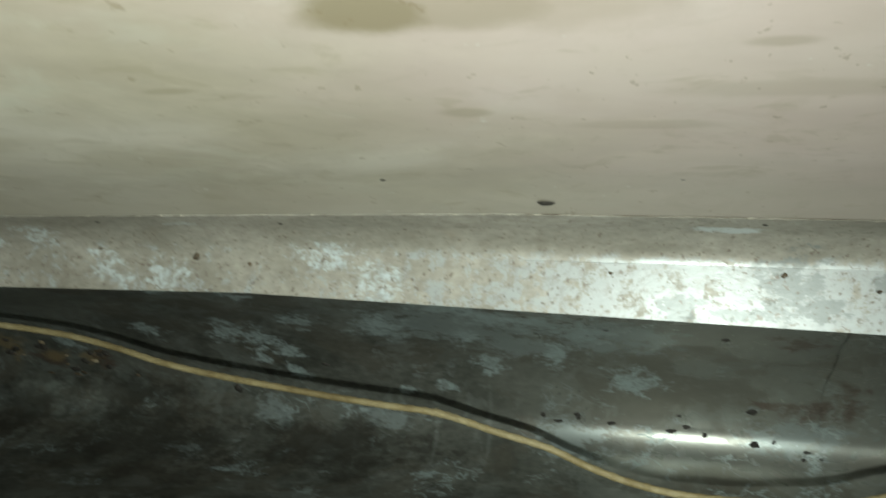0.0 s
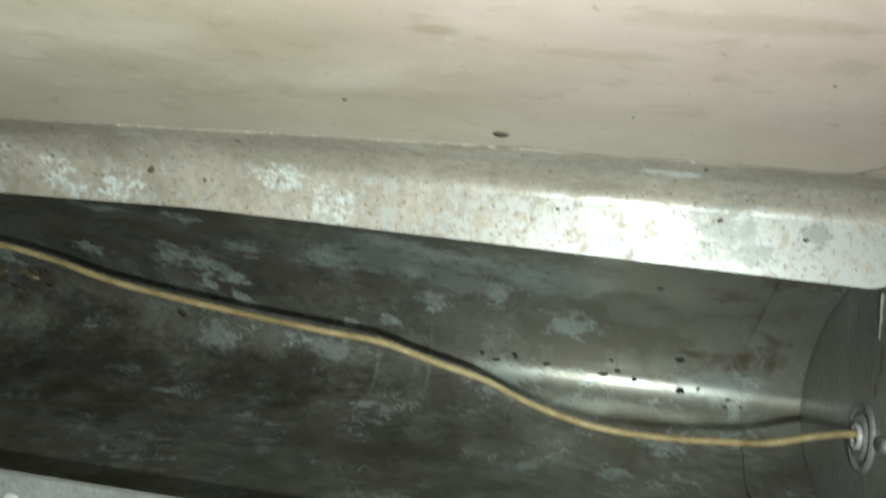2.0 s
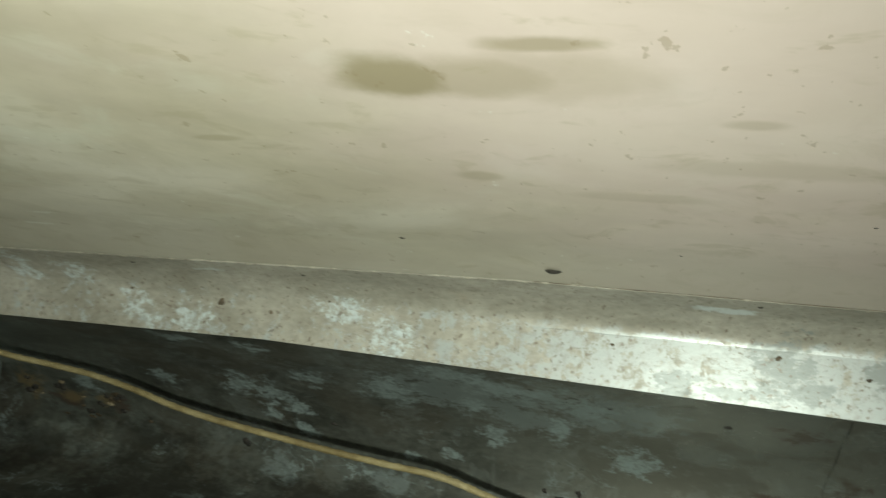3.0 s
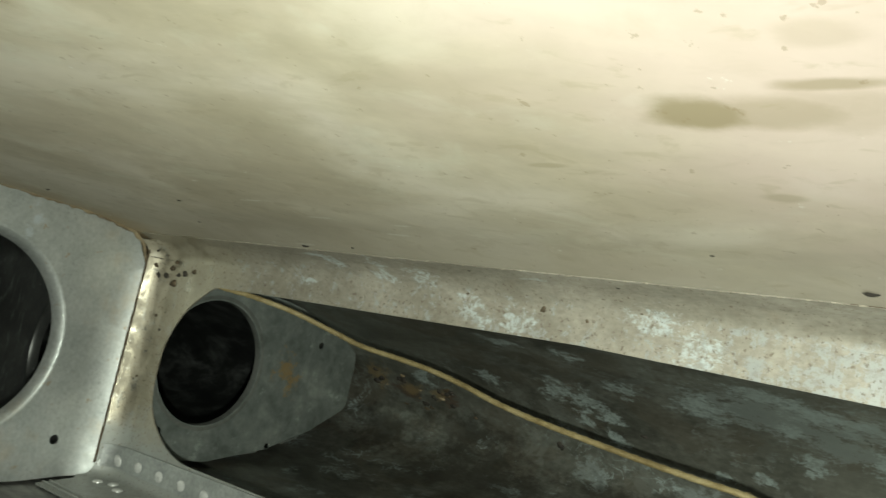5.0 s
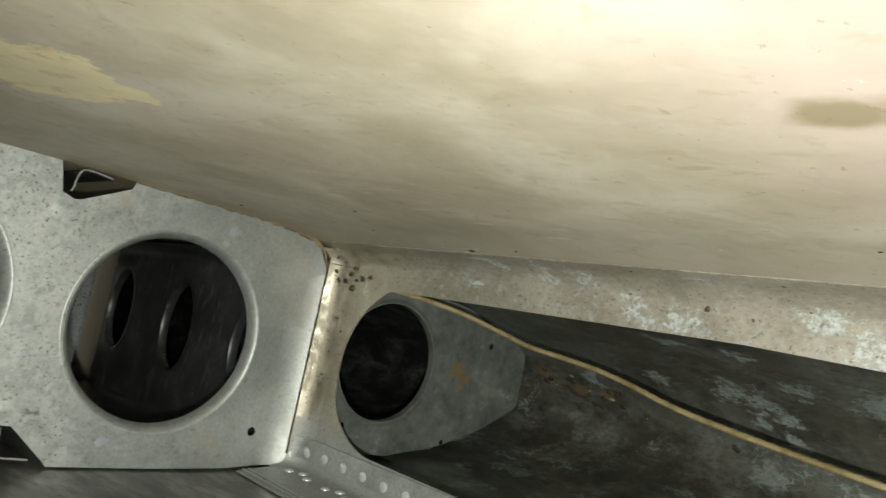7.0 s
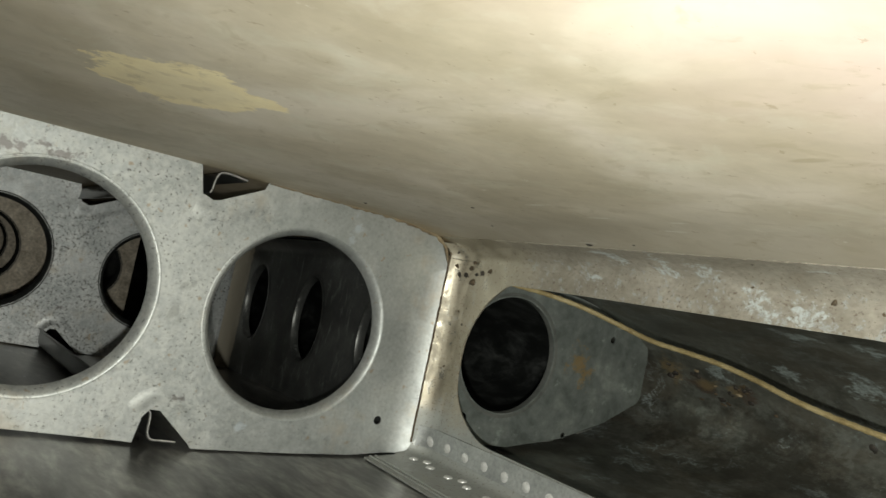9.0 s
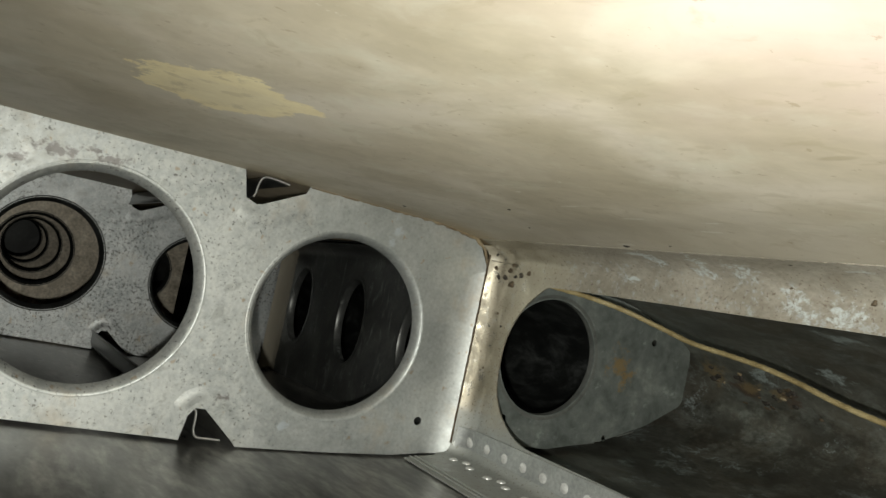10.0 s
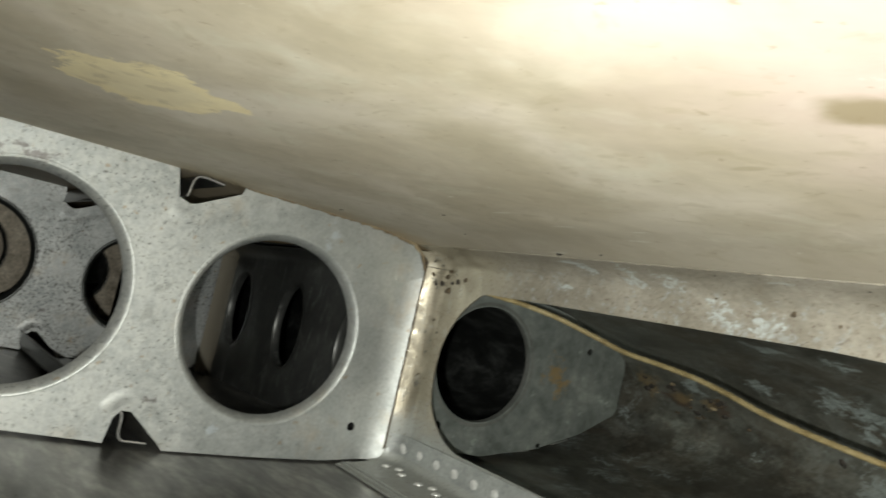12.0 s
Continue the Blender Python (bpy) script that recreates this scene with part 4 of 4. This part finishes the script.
# ---------------- cord and its grommet ----------------
CORD = [(-0.392, 0.016, 0.1275), (-0.363, 0.035, 0.125), (-0.3568, 0.0507, 0.1238), (-0.344, 0.0717, 0.1202), (-0.3252, 0.0881, 0.114), (-0.3041, 0.1001, 0.1079), (-0.2792, 0.1066, 0.1053), (-0.2533, 0.1087, 0.1026), (-0.2262, 0.1087, 0.098), (-0.2012, 0.1087, 0.0924), (-0.1782, 0.1087, 0.0887), (-0.157, 0.1087, 0.0862), (-0.1371, 0.1087, 0.0841), (-0.1079, 0.1087, 0.0812), (-0.0795, 0.1087, 0.0789), (-0.0516, 0.1087, 0.0768), (-0.0237, 0.1087, 0.0703), (-0.0006, 0.1098, 0.065),
        (0.0177, 0.1098, 0.0582), (0.0366, 0.1108, 0.0527), (0.0578, 0.1108, 0.0495), (0.0836, 0.1108, 0.0491), (0.1087, 0.11, 0.051), (0.1277, 0.106, 0.0539), (0.1436, 0.1036, 0.059), (0.1595, 0.1041, 0.0625), (0.176, 0.107, 0.0615)]
line = smooth_line(CORD, 40)


def braid(bm, pts, radius, sides=12):
    """A cord with a twisted relief."""
    rings, turn = [], 0.0
    up = Vector((0, 0, 1))
    for i, p in enumerate(pts):
        a, b = pts[max(i - 1, 0)], pts[min(i + 1, len(pts) - 1)]
        d = (b - a).normalized()
        s = d.cross(up).normalized()
        w = s.cross(d)
        turn += (b - a).length * 0.5 / 0.0012
        ring = []
        for j in range(sides):
            k = 2 * math.pi * j / sides
            r = radius * (1 + 0.03 * math.cos(4 * k + turn) + 0.04 * math.cos(4 * k - turn))
            ring.append(bm.verts.new(p + (s * math.cos(k) + w * math.sin(k)) * r))
        rings.append(ring)
    for r0, r1 in zip(rings, rings[1:]):
        for j in range(sides):
            bm.faces.new((r0[j], r0[(j + 1) % sides], r1[(j + 1) % sides], r1[j]))
    bm.faces.new(rings[0][::-1])
    bm.faces.new(rings[-1])
    return bm


cord = thing("cord", "golden braided cord strung along the leading edge to a grommet", "cord", at=(0, 0, 0))
part("braid", braid(bmesh.new(), line, 0.00165), cord_mat, cord)
# frayed fibres half way along
fray_rng = random.Random(17)
fray = bmesh.new()
for i in range(46):
    p = line[fray_rng.randrange(588, 632)] + Vector((0, fray_rng.uniform(-0.0017, 0), fray_rng.uniform(-0.0014, 0.0014)))
    q = p + Vector((fray_rng.uniform(-0.004, 0.004), fray_rng.uniform(-0.001, 0.0), fray_rng.uniform(-0.0012, 0.0014)))
    tube(fray, [p, (p + q) / 2 + Vector((0, -0.0004, 0.0003)), q], 0.00016, 4)
part("fray", fray, cord_mat, cord, "frayed pale fibres of the cord")

grommet = thing("grommet", "pale metal ring grommet with the cord through it", "grommet", at=(RIGHT_X, 0.107, 0.0613))
m = Matrix.Rotation(radians(-90), 4, "Y")
part("outer_ring", ring_lathe(bmesh.new(), [(0.0156, 0.0), (0.0156, 0.0012), (0.0142, 0.0020), (0.0130, 0.0012), (0.0130, 0.0)], m, 40), strip_metal, grommet)
part("inner_ring", ring_lathe(bmesh.new(), [(0.0102, -0.001), (0.0102, 0.0014), (0.0092, 0.0024), (0.0070, 0.0024), (0.0062, 0.0014), (0.0062, -0.001)], m, 40), strip_metal, grommet)
part("sleeve", ring_lathe(bmesh.new(), [(0.0058, -0.004), (0.0058, 0.0036), (0.0050, 0.0041), (0.0040, 0.0036), (0.0040, -0.004)], m, 32), bright_metal, grommet)


def bolt(y, z, r, label):
    b = thing("bolt", label, "bolt", group="bolts of the end rib", at=(RIGHT_X, y, z))
    part("washer", ring_lathe(bmesh.new(), [(r, 0.0), (r, 0.0009), (r * 0.55, 0.0009), (r * 0.55, 0.0)], m, 24), strip_metal, b)
    part("head", lathe(bmesh.new(), [(r * 0.66, 0.0006), (r * 0.64, 0.0026), (r * 0.5, 0.0033), (r * 0.1, 0.0034)], m, 10), strip_metal, b)
    return b


bolt(0.076, 0.063, 0.0052, "small bright bolt with a washer on the end rib")
bolt(0.027, 0.066, 0.0068, "bright bolt with a broad washer on the end rib")
# scratches and drips on the end rib
rng = random.Random(3)
drip = [(RIGHT_X - 0.0004, 0.0975 + 0.0006 * rng.uniform(-1, 1), z) for z in steps(0.124, 0.104, 10)]
solid("sealant_drip", tube(bmesh.new(), drip, lambda i: 0.0009 - 0.00006 * i, 6), cut_edge, "pale run of sealant down the end rib", "sealant")
# ---------------- stringers that end at the rib ----------------
def stringer(profile, name_label):
    st = thing("stringer", name_label, "stringer", group="stringers past the rib")
    x0, x1 = RIB_X - 0.002, RIB_X - PITCH + 0.002
    pts = [Vector((y, z, 0)) for y, z in profile]
    pts = [Vector((p.x, p.y)) for p in smooth_line([(p.x, p.y, 0) for p in pts], 3)]
    part("section", sheet(bmesh.new(), lambda u, v: (u, pts[v].x, pts[v].y - dip(u)), steps(x0, x1, 6), list(range(len(pts))), 0.0009), shaded_metal, st)
    edge = bmesh.new()
    tube(edge, [(x0 + 0.0006, p.x, p.y) for p in pts], 0.00055, 6)
    part("cut_edge", edge, cut_edge, st, "bright cut end of the stringer")
    return st


stringer([(-0.1858, 0.0105), (-0.1835, 0.0085), (-0.1830, 0.004), (-0.1828, -0.002), (-0.1805, -0.0062), (-0.174, -0.0066), (-0.166, -0.0068)], "dark angled stringer ending in the rib's lower notch")
stringer([(-0.1785, 0.1385), (-0.1775, 0.141), (-0.1770, 0.146), (-0.1745, 0.1512), (-0.168, 0.1518), (-0.158, 0.1505)], "dark angled stringer ending in the rib's upper notch")


# ---------------- marks, dirt and sealant ----------------
def ragged(n, ra, rb, seed, rough=0.25):
    rng2 = random.Random(seed)
    ks = [rng2.uniform(-1, 1) for _ in range(8)]
    out = []
    for i in range(n):
        k = 2 * math.pi * i / n
        f = 1 + rough * sum(ks[j] * math.cos((j + 2) * k + ks[-1 - j] * 6) / (j + 1.5) for j in range(6))
        out.append((ra * f * math.cos(k), rb * f * math.sin(k)))
    return out


def blister(outline, centre, ax, ay, up, height, rings=4):
    """A thin uneven lump with a ragged outline lying on a surface."""
    bm2 = bmesh.new()
    rows = []
    for r in range(rings):
        f = 1 - r / rings
        h = height * math.sin(math.pi / 2 * r / (rings - 1)) if rings > 1 else 0
        rows.append([bm2.verts.new(centre + ax * a * f + ay * b * f + up * h) for a, b in outline])
    top = bm2.verts.new(centre + up * height)
    n = len(outline)
    for a, b in zip(rows, rows[1:]):
        for i in range(n):
            bm2.faces.new((a[i], a[(i + 1) % n], b[(i + 1) % n], b[i]))
    for i in range(n):
        bm2.faces.new((rows[-1][i], rows[-1][(i + 1) % n], top))
    bm2.faces.new(rows[0][::-1])
    return bm2


# orange primer spot beyond the panel corner
z = top_z(0.128, -0.055)
solid("primer_spot", blister(ragged(40, 0.0110, 0.0190, 4, 0.12), Vector((0.1330, -0.056, z + 0.0009)), Vector((1, 0, 0)), Vector((0, 1, 0.08)), Vector((0, 0, -1)), 0.0012), orange_paint, "round orange primer spot on the skin", "spot")


def flake(name, centre, ax, ay, up, size, seed, mat, label, group):
    bm2 = blister(ragged(14, size, size * (0.45 + 0.4 * random.Random(seed).random()), seed, 0.5), centre, ax, ay, up, size * 0.35, 3)
    solid(name, bm2, mat, label, "dirt", group=group)


def nose_at(z_wanted, front=True):
    """The place and inward normal of the nose skin at a height."""
    best = min(range(1, len(NOSE) - 1), key=lambda k: abs(NOSE[k].z - z_wanted) if NOSE[k].y > 0.14 else 9)
    p, q, o = NOSE[best], NOSE[best + 1], NOSE[best - 1]
    t = (q - o).normalized()
    f = (z_wanted - p.z) / (q.z - o.z) if abs(q.z - o.z) > 1e-6 else 0
    n = Vector((0, t.z, -t.y))
    if n.dot(Vector((0, 0.08, 0.07)) - p) < 0:
        n = -n
    return p + (q - o) * f, n, t


X = Vector((1, 0, 0))
for i, (x, z, s) in enumerate([(-0.016, 0.068, 2.0), (-0.007, 0.065, 2.6), (0.004, 0.069, 2.4), (0.023, 0.066, 2.6), (0.056, 0.064, 3.0), (0.064, 0.067, 2.2), (0.074, 0.063, 2.0), (0.100, 0.060, 3.4), (0.127, 0.058, 2.0),
                                (0.139, 0.059, 3.2), (0.125, 0.054, 1.6), (0.098, 0.078, 3.4), (0.080, 0.117, 2.4), (0.021, 0.119, 1.6), (-0.148, 0.090, 3.0), (0.110, 0.062, 1.4), (0.134, 0.055, 1.5), (0.06, 0.073, 1.5)]):
    p, n, t = nose_at(z)
    flake("dirt_flake", nose_shift(x, p) + n * 0.0002, X, t, n, s * 0.00085, i, dirt, "small black dirt flake on the leading edge skin", "dirt on the nose skin")
lumps = random.Random(34)
for i in range(26):
    x = (-0.372, -0.352, -0.333, -0.318, -0.308)[i % 5] + lumps.gauss(0, 0.0080) if i < 24 else (-0.212, -0.285)[i - 24]
    z = 0.0845 - 0.03 * (x + 0.36) + lumps.gauss(0, 0.0046) if i < 24 else (0.070, 0.074)[i - 24]
    s = lumps.uniform(1.2, 3.4) if i % 3 else lumps.uniform(2.6, 4.2)
    p, n, t = nose_at(z)
    flake("dirt_lump", nose_shift(x, p) + n * 0.0002, X, t, n, s * 0.001, 50 + i, (dirt, brown_dirt, dirt, dirt, brown_dirt, crust)[i % 6], "crumbly brown dirt lump on the leading edge skin", "dirt near the nose rib")
for i, (x, z, s) in enumerate([(-0.389, 0.130, 2.2), (-0.383, 0.125, 2.6), (-0.376, 0.134, 1.8), (-0.387, 0.1245, 1.8), (-0.376, 0.121, 2.8), (-0.367, 0.128, 2.0), (-0.359, 0.130, 2.0), (-0.389, 0.139, 1.6), (-0.380, 0.130, 2.2), (-0.373, 0.1265, 1.6), (-0.383, 0.100, 1.2), (-0.378, 0.092, 1.0), (-0.385, 0.062, 1.2)]):
    y = -0.0007 - max(0.0, RIB_X + 0.0215 - x) ** 2 * BOW - 0.001 * (z > 0.1325)
    flake("dirt_speck", Vector((x, y, z)), X, Vector((0, 0, 1)), Vector((0, -1, 0)), s * 0.0012, 90 + i, (brown_dirt, dirt)[i % 2], "brown dirt speck on the spar channel", "dirt on the channel")
for i, (x, y, s) in enumerate([(0.012, -0.034, 2.6), (-0.262, -0.092, 1.2), (0.05, -0.06, 0.5), (-0.08, -0.0165, 1.0), (-0.15, -0.018, 0.9), (0.09, -0.10, 0.5), (-0.03, -0.06, 0.9), (0.075, -0.019, 1.1), (-0.30, -0.05, 1.1), (-0.36, -0.10, 1.5), (-0.21, -0.03, 1.0), (-0.245, -0.026, 2.2)]):
    flake("skin_fleck", Vector((x, y, top_z(x, y) - (0.0015 if y > -0.0205 else 0.0003))), X, Vector((0, 1, 0)), Vector((0, 0, -1)), s * 0.001, 130 + i, dirt, "small dark fleck stuck to the top skin", "flecks on the top skin")
for i, (x, z, s) in enumerate([(-0.1195, 0.1400, 1.6), (-0.098, 0.138, 0.9), (-0.075, 0.1445, 1.0), (0.03, 0.139, 0.8), (0.083, 0.140, 1.0), (0.11, 0.136, 0.9), (-0.16, 0.142, 1.0)]):
    flake("lip_speck", Vector((x, -0.0012, z)), X, Vector((0, 0, 1)), Vector((0, -1, 0)), s * 0.001, 170 + i, brown_dirt, "tiny brown rust speck on the channel lip", "specks on the lip")
# broken pale adhesive line along the seam, one uncountable run
rng = random.Random(8)
crumbs = bmesh.new()
x = -0.39
while x < 0.118:
    size = rng.uniform(0.0003, 0.0008)
    y = -0.0206 + rng.uniform(-0.0007, 0.0007)
    shape = ragged(8, size * rng.uniform(1, 2.2), size * 0.7, rng.randrange(9999), 0.4)
    zz = top_z(x, y) - 0.0004
    low = [crumbs.verts.new((x + a, y + b, zz + 0.0004)) for a, b in shape]
    high = [crumbs.verts.new((x + a * 0.6, y + b * 0.6, zz - 0.0002)) for a, b in shape]
    for k in range(8):
        crumbs.faces.new((low[k], low[(k + 1) % 8], high[(k + 1) % 8], high[k]))
    crumbs.faces.new(high)
    x += rng.uniform(0.0012, 0.0110) * (1 if x < 0.03 else 2.2)
solid("adhesive_crumbs", crumbs, pale_glue, "broken pale adhesive crumbs along the skin seam", "adhesive", kind="stuff")
# grimy line round the corner of the inner panel
pts = [panel_place(u, 1.0) for u in steps(0.78, 1.0, 14)] + [panel_place(1.0, v) for v in (0.995, 0.985, 0.975, 0.965)] + [panel_place(1.0, v) for v in steps(0.955, 0.7, 14)]
solid("seam_grime", tube(bmesh.new(), [(p[0] + 0.0004, p[1] + 0.0002, p[2] + 0.0001) for p in pts], lambda i: 0.0003 + 0.00012 * math.sin(i * 1.9), 6), brown_dirt, "dark grime in the seam round the panel corner", "grime")
# dark tube standing in for the shaded gap between rib and channel
rng = random.Random(12)
pts = [(RIB_X + 0.0074 + rng.uniform(-0.0002, 0.0002), -0.0112, z) for z in steps(0.008, 0.139, 40)]
solid("corner_gap_line", tube(bmesh.new(), pts, lambda i: 0.0007 + 0.0002 * random.Random(i).random(), 6), brown_dirt, "dark line drawn for the gap between rib and channel", "grime")
